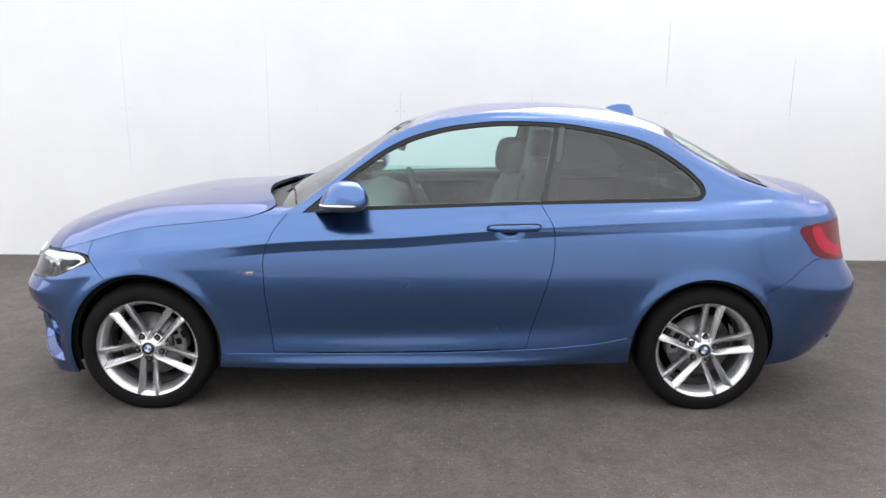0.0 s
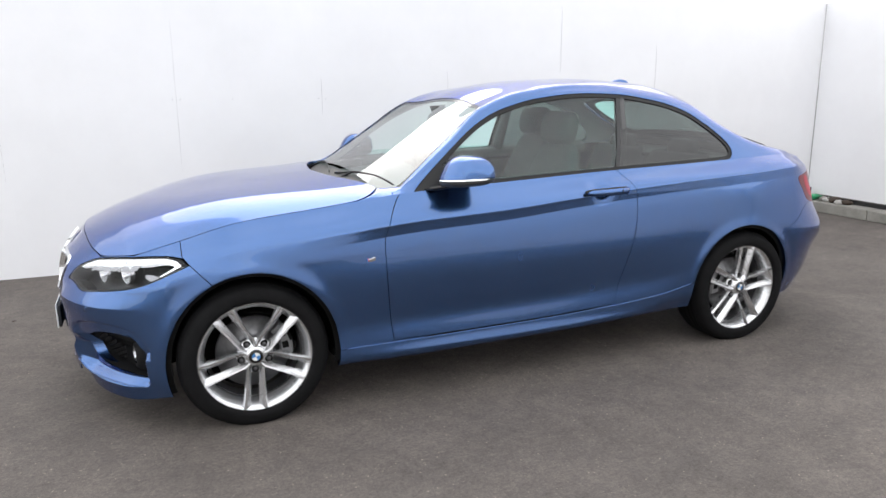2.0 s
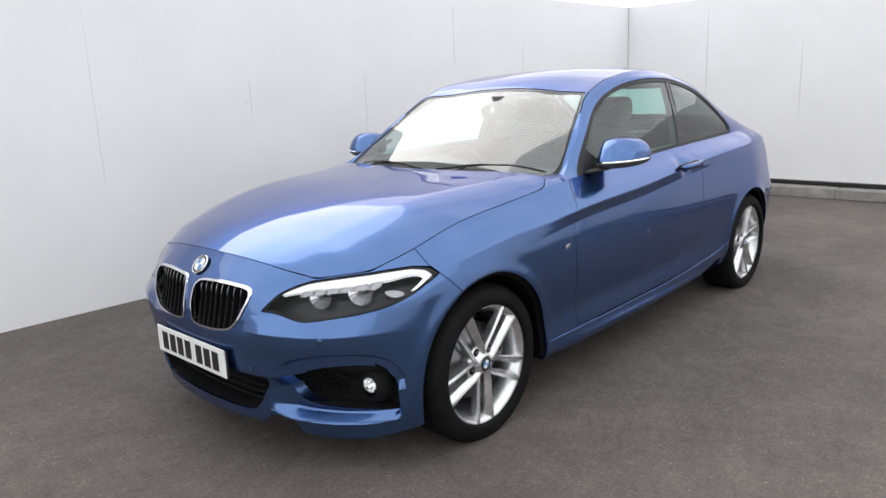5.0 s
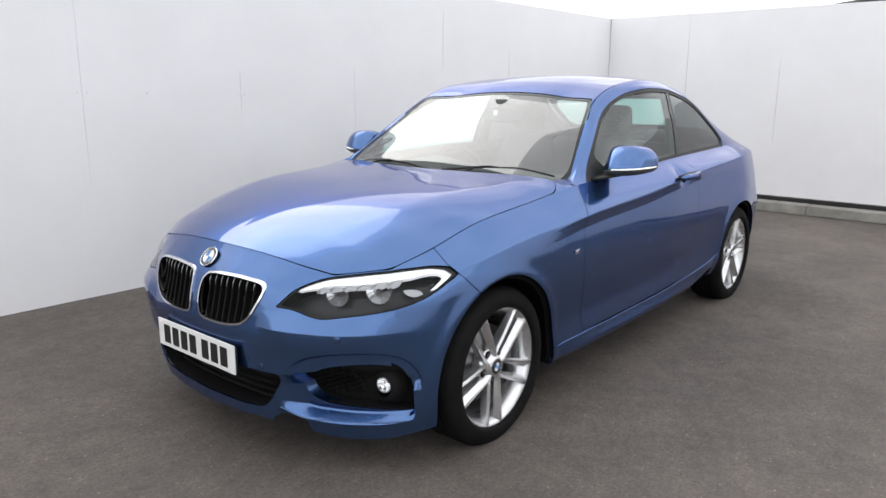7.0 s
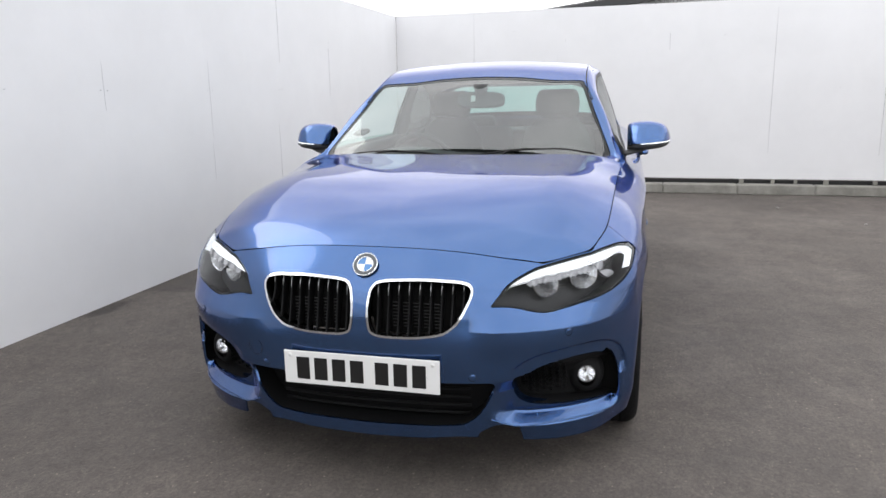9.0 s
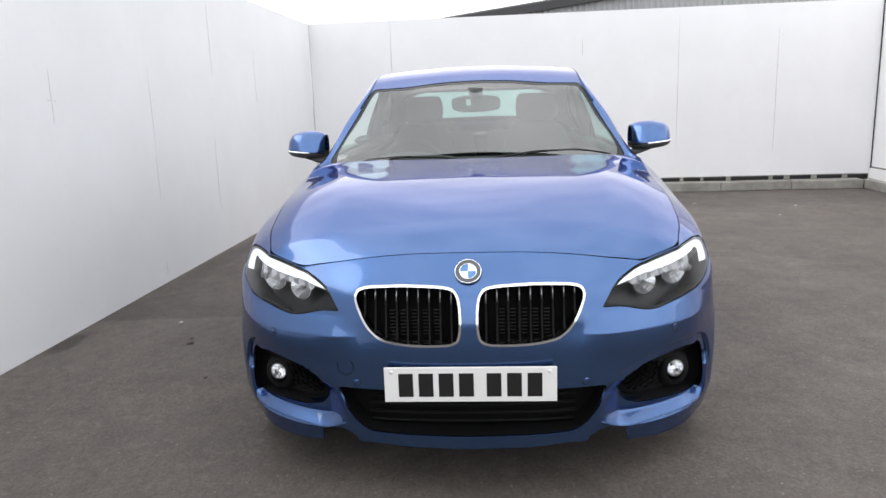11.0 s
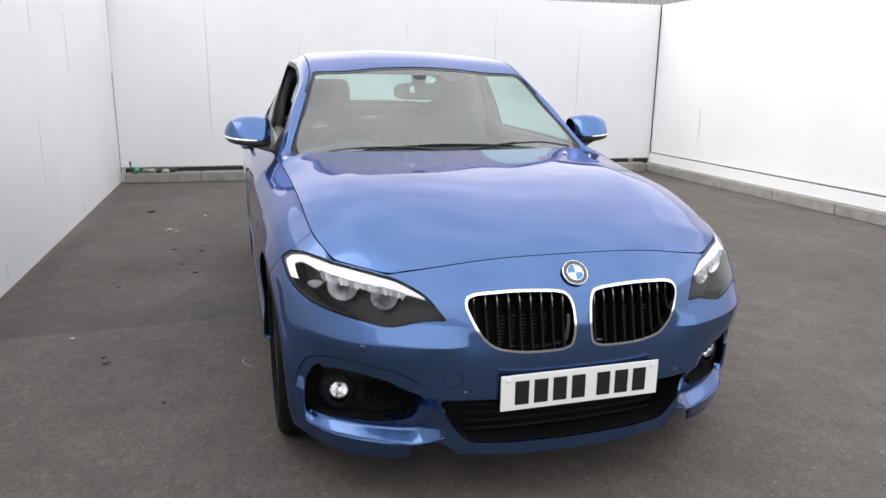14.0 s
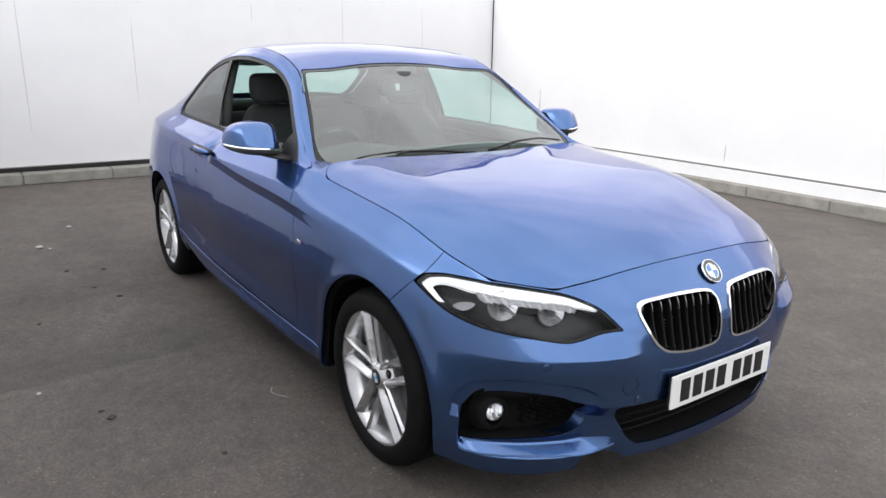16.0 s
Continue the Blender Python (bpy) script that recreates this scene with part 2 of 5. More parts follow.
def outline(points, n=8):
    """A closed smooth outline through points (a, b); a third entry marks a sharp corner."""
    pts = [tuple(p) for p in points]
    k = len(pts)
    corners = [i for i, p in enumerate(pts) if len(p) > 2]
    xy = np.array([p[:2] for p in pts], float)
    out = []
    if not corners:
        idx = [(i - 3) % k for i in range(k + 7)]
        c = xy[idx]
        t = np.concatenate([[0], np.cumsum(np.maximum(np.linalg.norm(np.diff(c, axis=0), axis=1), 1e-6))])
        q = np.concatenate([np.linspace(t[i + 3], t[i + 4], n, endpoint=False) for i in range(k)])
        return akima(t, c, q)
    for a, b in zip(corners, corners[1:] + [corners[0] + k]):
        c = xy[[i % k for i in range(a, b + 1)]]
        if len(c) == 2:
            out.append(c[:1])
            continue
        t = np.concatenate([[0], np.cumsum(np.linalg.norm(np.diff(c, axis=0), axis=1))])
        q = np.concatenate([np.linspace(t[i], t[i + 1], n, endpoint=False) for i in range(len(c) - 1)])
        out.append(akima(t, c, q))
    return np.vstack(out)


def sdf(P, poly):
    """Signed distance of points to a closed polygon, positive inside."""
    P, A = np.asarray(P, float), np.asarray(poly, float)
    B = np.roll(A, -1, axis=0)
    best = np.full(len(P), 1e9)
    ins = np.zeros(len(P), bool)
    for a, b in zip(A, B):
        ab = b - a
        k = np.clip(((P - a) @ ab) / max(ab @ ab, 1e-12), 0, 1)
        best = np.minimum(best, np.hypot(*(P - a - k[:, None] * ab).T))
        if a[1] != b[1]:
            c = ((a[1] > P[:, 1]) != (b[1] > P[:, 1])) & (P[:, 0] < (b[0] - a[0]) * (P[:, 1] - a[1]) / (b[1] - a[1]) + a[0])
            ins ^= c
    return np.where(ins, best, -best)


def compact(V, N, F):
    used = sorted({i for f in F for i in f})
    back = {o: k for k, o in enumerate(used)}
    return V[used], N[used], [tuple(back[i] for i in f) for f in F]


def clip(patch, f):
    """The part of a patch (V, N, F) where the field f is positive, cut cleanly along f = 0."""
    V, N, F = patch
    f = np.where(np.abs(f) < 1e-7, 1e-7, f)
    ins = (f > 0).tolist()
    nv, nn, cut, G = [], [], {}, []
    base = len(V)
    for face in F:
        s = sum(ins[i] for i in face)
        if s == len(face):
            G.append(face)
        elif s:
            poly = []
            for a, b in zip(face, face[1:] + face[:1]):
                if ins[a]:
                    poly.append(a)
                if ins[a] != ins[b]:
                    key = (a, b) if a < b else (b, a)
                    if key not in cut:
                        i, j = key
                        k = f[i] / (f[i] - f[j])
                        cut[key] = base + len(nv)
                        nv.append(V[i] * (1 - k) + V[j] * k)
                        m = N[i] * (1 - k) + N[j] * k
                        nn.append(m / max(np.linalg.norm(m), 1e-9))
                    poly.append(cut[key])
            if len(poly) > 2:
                G.append(tuple(poly))
    if not G:
        return np.zeros((0, 3)), np.zeros((0, 3)), []
    if nv:
        V, N = np.vstack([V, nv]), np.vstack([N, nn])
    return compact(V, N, G)


def near(patch, lo, hi):
    """Faces of a patch that touch a box, to keep the cutting quick."""
    V, N, F = patch
    ok = ((V >= np.array(lo)) & (V <= np.array(hi))).all(axis=1).tolist()
    return compact(V, N, [f for f in F if any(ok[i] for i in f)])


def flange(patch, depth, way=None):
    """Adds a turned-in edge round a panel; edges on the middle plane stay plain."""
    V, N, F = patch
    seen = {}
    for f in F:
        for a, b in zip(f, f[1:] + f[:1]):
            seen[(a, b)] = 1
    rim = [(a, b) for a, b in seen if (b, a) not in seen and not (abs(V[a][1]) < 1e-4 and abs(V[b][1]) < 1e-4)]
    ids = sorted({i for e in rim for i in e})
    k2 = {i: len(V) + q for q, i in enumerate(ids)}
    step = N[ids] if way is None else np.tile(-np.array(way, float), (len(ids), 1))
    V2 = np.vstack([V, V[ids] - step * depth]) if ids else V
    N2 = np.vstack([N, np.zeros((len(ids), 3))]) if ids else N
    return V2, N2, F + [(b, a, k2[a], k2[b]) for a, b in rim]


def mirrored(patch):
    V, N, F = patch
    s = np.array([1, -1, 1.0])
    return V * s, N * s, [f[::-1] for f in F]


def joined(a, b):
    k = len(a[0])
    return np.vstack([a[0], b[0]]), np.vstack([a[1], b[1]]), a[2] + [tuple(i + k for i in f) for f in b[2]]


def biggest(patch, share=.02):
    """Drops loose slivers that cutting leaves behind."""
    V, N, F = patch
    up = list(range(len(V)))

    def root(i):
        while up[i] != i:
            up[i] = up[up[i]]
            i = up[i]
        return i
    for f in F:
        a = root(f[0])
        for i in f[1:]:
            up[root(i)] = a
    count = {}
    for f in F:
        r = root(f[0])
        count[r] = count.get(r, 0) + 1
    return compact(V, N, [f for f in F if count[root(f[0])] > share * len(F)])


def whole(patch):
    """Both halves of a panel that crosses the middle, welded on the middle plane."""
    V, N, F = patch
    V2, N2, F2 = mirrored(patch)
    k, ids, keep = len(V), {}, []
    for i in range(k):
        if abs(V[i][1]) < 1e-4:
            ids[i] = i
            if N[i].any():
                N[i][1] = 0
        else:
            ids[i] = k + len(keep)
            keep.append(i)
    return np.vstack([V, V2[keep]]), np.vstack([N, N2[keep]]), F + [tuple(ids[i] for i in f) for f in F2]


def grid_patch(G):
    """A patch from a grid of points (rows upward, columns rearward) with smooth normals."""
    r, c, _ = G.shape
    du, dv = np.gradient(G, axis=1), np.gradient(G, axis=0)
    n = np.cross(du, dv)
    n /= np.maximum(np.linalg.norm(n, axis=2, keepdims=True), 1e-12)
    i = np.arange(r * c).reshape(r, c)
    F = np.stack([i[:-1, :-1], i[:-1, 1:], i[1:, 1:], i[1:, :-1]], axis=-1).reshape(-1, 4)
    return G.reshape(-1, 3).copy(), n.reshape(-1, 3).copy(), [tuple(f) for f in F.tolist()]


def shifted(patch, d=0.0, v=(0, 0, 0)):
    V, N, F = patch
    return V + N * d + np.array(v, float), N, F


def emit(name, patch, material, parent, both=False, depth=0.012, label="", way=None):
    """A panel as one object across the middle, or as one object on each side."""
    if not patch[2]:
        return []
    p = flange(patch, depth, way) if depth else patch
    if both:
        V, N, F = whole((p[0].copy(), p[1].copy(), p[2]))
        return [part(name, V, F, material, parent, label, N)]
    q = mirrored(p)
    return [part(name, p[0], p[2], material, parent, label, p[1]), part(name, q[0], q[2], material, parent, label, q[1])]

# ---- the yard ----
def ground_mat():
    m = mat("dark_tarmac", (0.06, 0.058, 0.056), 0.85)
    nt = m.node_tree
    p = nt.nodes["Principled BSDF"]
    L = nt.links.new
    t = nt.nodes.new("ShaderNodeTexCoord")

    def nz(scale, detail=6.0, rough=0.6):
        n = nt.nodes.new("ShaderNodeTexNoise")
        n.inputs["Scale"].default_value, n.inputs["Detail"].default_value, n.inputs["Roughness"].default_value = scale, detail, rough
        L(t.outputs["Object"], n.inputs["Vector"])
        return n

    def ramp(src, a, b, ca, cb):
        r = nt.nodes.new("ShaderNodeValToRGB")
        r.color_ramp.elements[0].position, r.color_ramp.elements[1].position = a, b
        r.color_ramp.elements[0].color, r.color_ramp.elements[1].color = (*ca, 1), (*cb, 1)
        L(src, r.inputs["Fac"])
        return r.outputs["Color"]

    def mul(a, b, f=1.0):
        x = nt.nodes.new("ShaderNodeMix")
        x.data_type, x.blend_type = "RGBA", "MULTIPLY"
        x.inputs["Factor"].default_value = f
        L(a, x.inputs["A"])
        L(b, x.inputs["B"])
        return x.outputs["Result"]

    big = ramp(nz(.55, 6).outputs["Fac"], .35, .68, (.088, .077, .070), (.130, .114, .104))
    mid = ramp(nz(5, 8, .7).outputs["Fac"], .3, .7, (.76, .76, .77), (1.18, 1.17, 1.16))
    blot = ramp(nz(21, 6, .7).outputs["Fac"], .32, .68, (.80, .80, .80), (1.18, 1.17, 1.16))
    fine = ramp(nz(70, 8, .85).outputs["Fac"], .34, .70, (.52, .52, .52), (1.52, 1.50, 1.47))
    vo = nt.nodes.new("ShaderNodeTexVoronoi")
    vo.inputs["Scale"].default_value = 48
    L(t.outputs["Object"], vo.inputs["Vector"])
    pick = nt.nodes.new("ShaderNodeSeparateColor")
    L(vo.outputs["Color"], pick.inputs["Color"])
    few = nt.nodes.new("ShaderNodeMath")
    few.operation = "MULTIPLY_ADD"
    few.inputs[1].default_value, few.inputs[2].default_value = -.38, .38
    L(pick.outputs["Red"], few.inputs[0])
    far = nt.nodes.new("ShaderNodeMath")
    far.operation = "ADD"
    L(few.outputs["Value"], far.inputs[0])
    L(vo.outputs["Distance"], far.inputs[1])
    stone = ramp(far.outputs["Value"], .13, .24, (2.3, 2.25, 2.15), (1, 1, 1))
    c = mul(mul(mul(mul(big, mid), blot), fine), stone)
    wob = nz(3.5, 4)
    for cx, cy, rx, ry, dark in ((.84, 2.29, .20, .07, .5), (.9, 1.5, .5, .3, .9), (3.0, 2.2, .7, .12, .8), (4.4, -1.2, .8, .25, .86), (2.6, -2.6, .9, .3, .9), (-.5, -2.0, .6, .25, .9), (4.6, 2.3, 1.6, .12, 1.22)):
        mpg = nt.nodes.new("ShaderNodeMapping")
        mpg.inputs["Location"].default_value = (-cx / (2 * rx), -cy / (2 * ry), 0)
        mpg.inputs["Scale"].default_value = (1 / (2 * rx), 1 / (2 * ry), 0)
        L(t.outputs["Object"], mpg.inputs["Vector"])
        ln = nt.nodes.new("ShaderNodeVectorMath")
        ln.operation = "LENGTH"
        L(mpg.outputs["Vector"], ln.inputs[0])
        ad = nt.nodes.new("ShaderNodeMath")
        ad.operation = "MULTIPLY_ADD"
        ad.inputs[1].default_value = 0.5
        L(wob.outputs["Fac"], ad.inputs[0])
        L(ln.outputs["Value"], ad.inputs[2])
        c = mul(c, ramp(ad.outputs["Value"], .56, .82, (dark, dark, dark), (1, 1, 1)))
    sep = nt.nodes.new("ShaderNodeSeparateXYZ")
    L(t.outputs["Object"], sep.inputs[0])
    wig = nz(9, 5)

    def calc(op, a, b_, c_=0.0):
        n_ = nt.nodes.new("ShaderNodeMath")
        n_.operation = op
        for k_, v_ in enumerate((a, b_, c_)):
            if isinstance(v_, float):
                n_.inputs[k_].default_value = v_
            else:
                L(v_, n_.inputs[k_])
        return n_.outputs["Value"]
    # across: metres behind the joint that runs between the car and the wall
    across = calc("MULTIPLY_ADD", wig.outputs["Fac"], .10, calc("MULTIPLY_ADD", sep.outputs["Y"], .07, calc("SUBTRACT", sep.outputs["X"], 1.46)))
    edge_r = nt.nodes.new("ShaderNodeValToRGB")
    er = edge_r.color_ramp
    er.elements[0].position, er.elements[0].color = .0, (1, 1, 1, 1)
    er.elements[1].position, er.elements[1].color = .03, (.70, .70, .71, 1)
    for pos_, v_ in ((.25, .76), (.42, .92), (.7, 1.0)):
        el_ = er.elements.new(pos_)
        el_.color = (v_, v_, v_, 1)
    L(across, edge_r.inputs["Fac"])
    along = nt.nodes.new("ShaderNodeMapRange")
    along.inputs["From Min"].default_value, along.inputs["From Max"].default_value = .7, 1.2
    L(sep.outputs["Y"], along.inputs["Value"])
    jm = nt.nodes.new("ShaderNodeMix")
    jm.data_type, jm.blend_type = "RGBA", "MULTIPLY"
    L(along.outputs["Result"], jm.inputs["Factor"])
    L(c, jm.inputs["A"])
    L(edge_r.outputs["Color"], jm.inputs["B"])
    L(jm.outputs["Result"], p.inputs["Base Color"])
    b = nt.nodes.new("ShaderNodeBump")
    b.inputs["Strength"].default_value, b.inputs["Distance"].default_value = .6, .005
    n2 = nz(130, 4, .7)
    L(n2.outputs["Fac"], b.inputs["Height"])
    L(b.outputs["Normal"], p.inputs["Normal"])
    rr = ramp(nz(.9, 5).outputs["Fac"], .3, .7, (.72, .72, .72), (.95, .95, .95))
    L(rr, p.inputs["Roughness"])
    return m


TARMAC = ground_mat()
WALLM = mat("white_painted_board", (0.80, 0.80, 0.815), 0.55, vary=0.035, vscale=1.2, bump=0.04, bscale=40)
CONCRETE = mat("kerb_concrete", (0.27, 0.26, 0.235), 0.9, vary=0.28, vscale=5, bump=0.35, bscale=90)
SEAMGREY = mat("soft_grey_seam", (0.22, 0.22, 0.225), 0.8)
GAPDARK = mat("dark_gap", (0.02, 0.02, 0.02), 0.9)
CLADM = mat("grey_steel_cladding", (0.42, 0.43, 0.44), 0.45, 0.0, vary=0.06, vscale=2)
VERGE = mat("dark_verge_trim", (0.04, 0.04, 0.042), 0.5)

bm = bmesh.new()
bm.faces.new([bm.verts.new(q) for q in ((-400, -400, 0), (400, -400, 0), (400, 400, 0), (-400, 400, 0))])
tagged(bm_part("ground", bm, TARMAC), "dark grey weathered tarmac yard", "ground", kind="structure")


def board_wall(name, p0, p1, height, base, thick, label, joints, lift=0.0):
    """A wall of upright boards from p0 to p1, seen from its left-hand side; joints: distances of the seams."""
    d = Vector((p1[0] - p0[0], p1[1] - p0[1], 0))
    length = d.length
    ang = math.atan2(d.y, d.x)
    M = pose(p0[0], p0[1], 0, 0, 0, math.degrees(ang))
    back = box_bm(length, thick * .5, height - base, Matrix.Translation((length / 2, -thick * .75, base + (height - base) / 2)))
    w = bm_part(name, back, WALLM)
    w.matrix_world = M
    tagged(w, label, "wall", kind="structure")
    edges = [0] + list(joints) + [length]
    rnd = random.Random(len(name))
    for a, c in zip(edges, edges[1:]):
        g = .00005
        bmb = box_bm(c - a - 2 * g, thick * .5 - .002, height - base, Matrix.Translation(((a + c) / 2, -thick * .25 - rnd.uniform(0, .0002), base + (height - base) / 2)), .0001, 1)
        bm_part("board", bmb, WALLM, w)
    return w, M
NW0, NW1, SE, SW = (6.85, 2.285), (-12.0, 2.50), (6.65, -4.90), (-3.0, -4.96)
TOP = 2.30


def east_x(y):
    """Face of the east wall at y."""
    return SE[0] + (NW0[0] - SE[0]) * (y - SE[1]) / (NW0[1] - SE[1])


north, MN = board_wall("wall_north", NW0, NW1, TOP, .0, .06, "tall white painted board wall", [1.11 + 1.172 * k for k in range(15)])
east, ME = board_wall("wall_east", SE, (NW0[0], NW0[1] - .005), TOP, .175, .06, "tall white painted board wall on a kerb", [1.22, 2.43, 3.63, 4.95, 6.1])
south, MS = board_wall("wall_south", SW, SE, TOP, .26, .06, "tall white painted board wall on a kerb", [1.17 + 1.22 * k for k in range(8)])

# ---- the car: forms ----
# Control net of the lower body, (x, half width, z) from the front middle round the side to the rear middle, sill to shoulder.
NET = [
    [(-.735, 0, .178), (-.73, .16, .180), (-.715, .32, .192), (-.658, .45, .170), (-.588, .590, .152), (-.480, .724, .150), (-.31, .822, .180), (0, .83, .21), (.36, .845, .215),
     (.68, .845, .21), (1.25, .845, .215), (1.9, .845, .225), (2.32, .845, .24), (2.69, .84, .24), (3.05, .80, .215), (3.32, .66, .235), (3.47, .45, .25), (3.52, 0, .25)],
    [(-.75, 0, .27), (-.745, .16, .27), (-.728, .32, .27), (-.69, .45, .27), (-.615, .60, .268), (-.505, .738, .268), (-.32, .843, .275), (0, .865, .28), (.36, .874, .255),
     (.68, .876, .25), (1.25, .878, .252), (1.9, .878, .268), (2.32, .882, .34), (2.69, .88, .36), (3.04, .84, .33), (3.36, .69, .33), (3.53, .47, .34), (3.59, 0, .34)],
    [(-.765, 0, .38), (-.762, .16, .38), (-.742, .32, .38), (-.705, .46, .38), (-.625, .61, .38), (-.515, .737, .38), (-.325, .847, .39), (0, .872, .40), (.36, .866, .40),
     (.68, .859, .40), (1.25, .857, .405), (1.9, .864, .42), (2.32, .889, .45), (2.69, .892, .45), (3.05, .86, .45), (3.40, .70, .45), (3.58, .48, .46), (3.645, 0, .46)],
    [(-.775, 0, .50), (-.772, .16, .50), (-.75, .32, .50), (-.715, .46, .50), (-.635, .62, .505), (-.515, .745, .515), (-.32, .846, .54), (0, .878, .56), (.36, .884, .58),
     (.68, .881, .60), (1.25, .880, .61), (1.9, .884, .62), (2.32, .892, .63), (2.69, .898, .63), (3.05, .868, .60), (3.42, .73, .58), (3.59, .48, .58), (3.655, 0, .58)],
    [(-.772, 0, .58), (-.768, .16, .58), (-.742, .32, .583), (-.70, .45, .585), (-.615, .615, .592), (-.495, .745, .61), (-.30, .845, .645), (0, .876, .68), (.36, .884, .70),
     (.68, .880, .72), (1.25, .877, .74), (1.9, .876, .775), (2.32, .882, .80), (2.69, .888, .80), (3.05, .850, .76), (3.35, .715, .73), (3.51, .48, .72), (3.57, 0, .72)],
    [(-.752, 0, .665), (-.748, .16, .665), (-.72, .32, .665), (-.665, .45, .665), (-.575, .61, .675), (-.46, .73, .695), (-.27, .824, .725), (0, .858, .77), (.36, .866, .81),
     (.68, .867, .835), (1.25, .862, .862), (1.9, .857, .91), (2.32, .858, .93), (2.69, .85, .945), (3.05, .808, .950), (3.29, .70, .925), (3.46, .48, .922), (3.52, 0, .925)],
    [(-.645, 0, .79), (-.641, .15, .788), (-.622, .31, .775), (-.60, .43, .757), (-.560, .550, .736), (-.430, .694, .756), (-.25, .738, .81), (0, .752, .873), (.36, .762, .913),
     (.70, .79, .955), (1.25, .782, .978), (1.9, .757, .999), (2.32, .748, 1.008), (2.69, .738, 1.018), (3.05, .695, 1.024), (3.26, .635, .994), (3.43, .46, .988), (3.49, 0, 1.000)],
]
net = np.array(NET)
tn = np.concatenate([[0], np.cumsum(np.linalg.norm(np.diff(net, axis=1), axis=2).mean(axis=0))])
cols = sorted(list(range(net.shape[1])) + [3.8, 4.2, 4.82, 5.15])
tq = np.interp(cols, range(net.shape[1]), tn)
flat_top = np.stack([np.interp(cols, range(net.shape[1]), net[-1, :, k]) for k in range(3)], axis=1)
net = np.concatenate([np.stack([akima(tn, r, tq) for r in net[:-1]]), flat_top[None]])
net[:, :, 1] *= -1
ghost = np.array([1, -1, 1.0])
net = np.concatenate([net[:, 2:0:-1] * ghost, net, net[:, -2:-4:-1] * ghost], axis=1)
step_c = np.linalg.norm(np.diff(net, axis=1), axis=2).mean(axis=0)
tu = np.concatenate([[0], np.cumsum(step_c)])
NU, NV = 720, 176
qu = np.linspace(tu[2], tu[-3], NU)
rows_d = np.stack([akima(tu, r, qu) for r in net])
step_r = np.linalg.norm(np.diff(net, axis=0), axis=2).mean(axis=1)
tv = np.concatenate([[0], np.cumsum(step_r)])
BELT = rows_d[-1]

# Rows of the cabin over x: window head, cant rail, roof ditch, roof, middle.
XS = [.62, .73, .98, 1.2, 1.45, 1.7, 1.95, 2.25, 2.5, 2.7, 2.9, 3.1, 3.3]
HEAD_W = [.775, .750, .692, .624, .612, .622, .617, .612, .625, .662, .675, .645, .58]
HEAD_Z = [.957, .982, 1.14, 1.283, 1.357, 1.387, 1.382, 1.338, 1.253, 1.14, 1.078, 1.045, 1.017]
RAIL_W = [.765, .742, .673, .600, .592, .590, .590, .586, .597, .63, .645, .63, .575]
RAIL_Z = [.94, .988, 1.164, 1.311, 1.381, 1.406, 1.401, 1.361, 1.283, 1.178, 1.10, 1.052, 1.018]
DITCH_W = [.755, .727, .645, .572, .565, .56, .555, .55, .555, .575, .60, .60, .56]
DITCH_Z = [.90, .984, 1.169, 1.324, 1.399, 1.425, 1.420, 1.382, 1.316, 1.208, 1.113, 1.055, 1.018]
MID_Z = [1.012, 1.072, 1.207, 1.325, 1.421, 1.456, 1.464, 1.445, 1.390, 1.300, 1.197, 1.095, 1.055]
NX, NW = 210, 76
belt_x = np.linspace(.62, 3.3, NX)
side_cols = (BELT[:, 0] > .4) & (BELT[:, 0] < 3.4) & (np.arange(NU) > NU * .2)
bx, bw, bz = BELT[side_cols, 0], -BELT[side_cols, 1], BELT[side_cols, 2]
r5 = rows_d[-2][side_cols]


def over_x(vals):
    return akima(XS, np.array(vals), belt_x)


b_w, b_z = np.interp(belt_x, bx, bw), np.interp(belt_x, bx, bz)
h_w, h_z, l_w, l_z, d_w, d_z, m_z = [over_x(v) for v in (HEAD_W, HEAD_Z, RAIL_W, RAIL_Z, DITCH_W, DITCH_Z, MID_Z)]
drop = np.interp(belt_x, [.62, 1.2, 1.5, 2.4, 3.0], [.03, .009, .012, .012, .02])
bulge = .010 * np.clip((h_z - b_z) / .3, 0, 1)
cab_rows = [
    (b_w, b_z), (b_w * .67 + h_w * .33 + bulge, b_z * .67 + h_z * .33), (b_w * .33 + h_w * .67 + bulge, b_z * .33 + h_z * .67), (h_w, h_z), (l_w, l_z), (d_w, d_z),
    (d_w * .62, m_z - drop), (d_w * .3, m_z - drop * .22), (d_w * 0, m_z)]
under_w, under_z = np.interp(belt_x, bx, -r5[:, 1]), np.interp(belt_x, bx, r5[:, 2])
ring = [(under_w, under_z)] + cab_rows + [(-w, z) for w, z in cab_rows[-2:-4:-1]]
cab_net = np.stack([np.stack([belt_x, -w, z], axis=1) for w, z in ring])
t_cab = np.concatenate([[0], np.cumsum(np.linalg.norm(np.diff(cab_net, axis=0), axis=2).mean(axis=1))])
CABG = akima(t_cab, cab_net, np.linspace(t_cab[1], t_cab[-3], NW))
CABG[-1, :, 1] = 0
CAB = grid_patch(CABG)

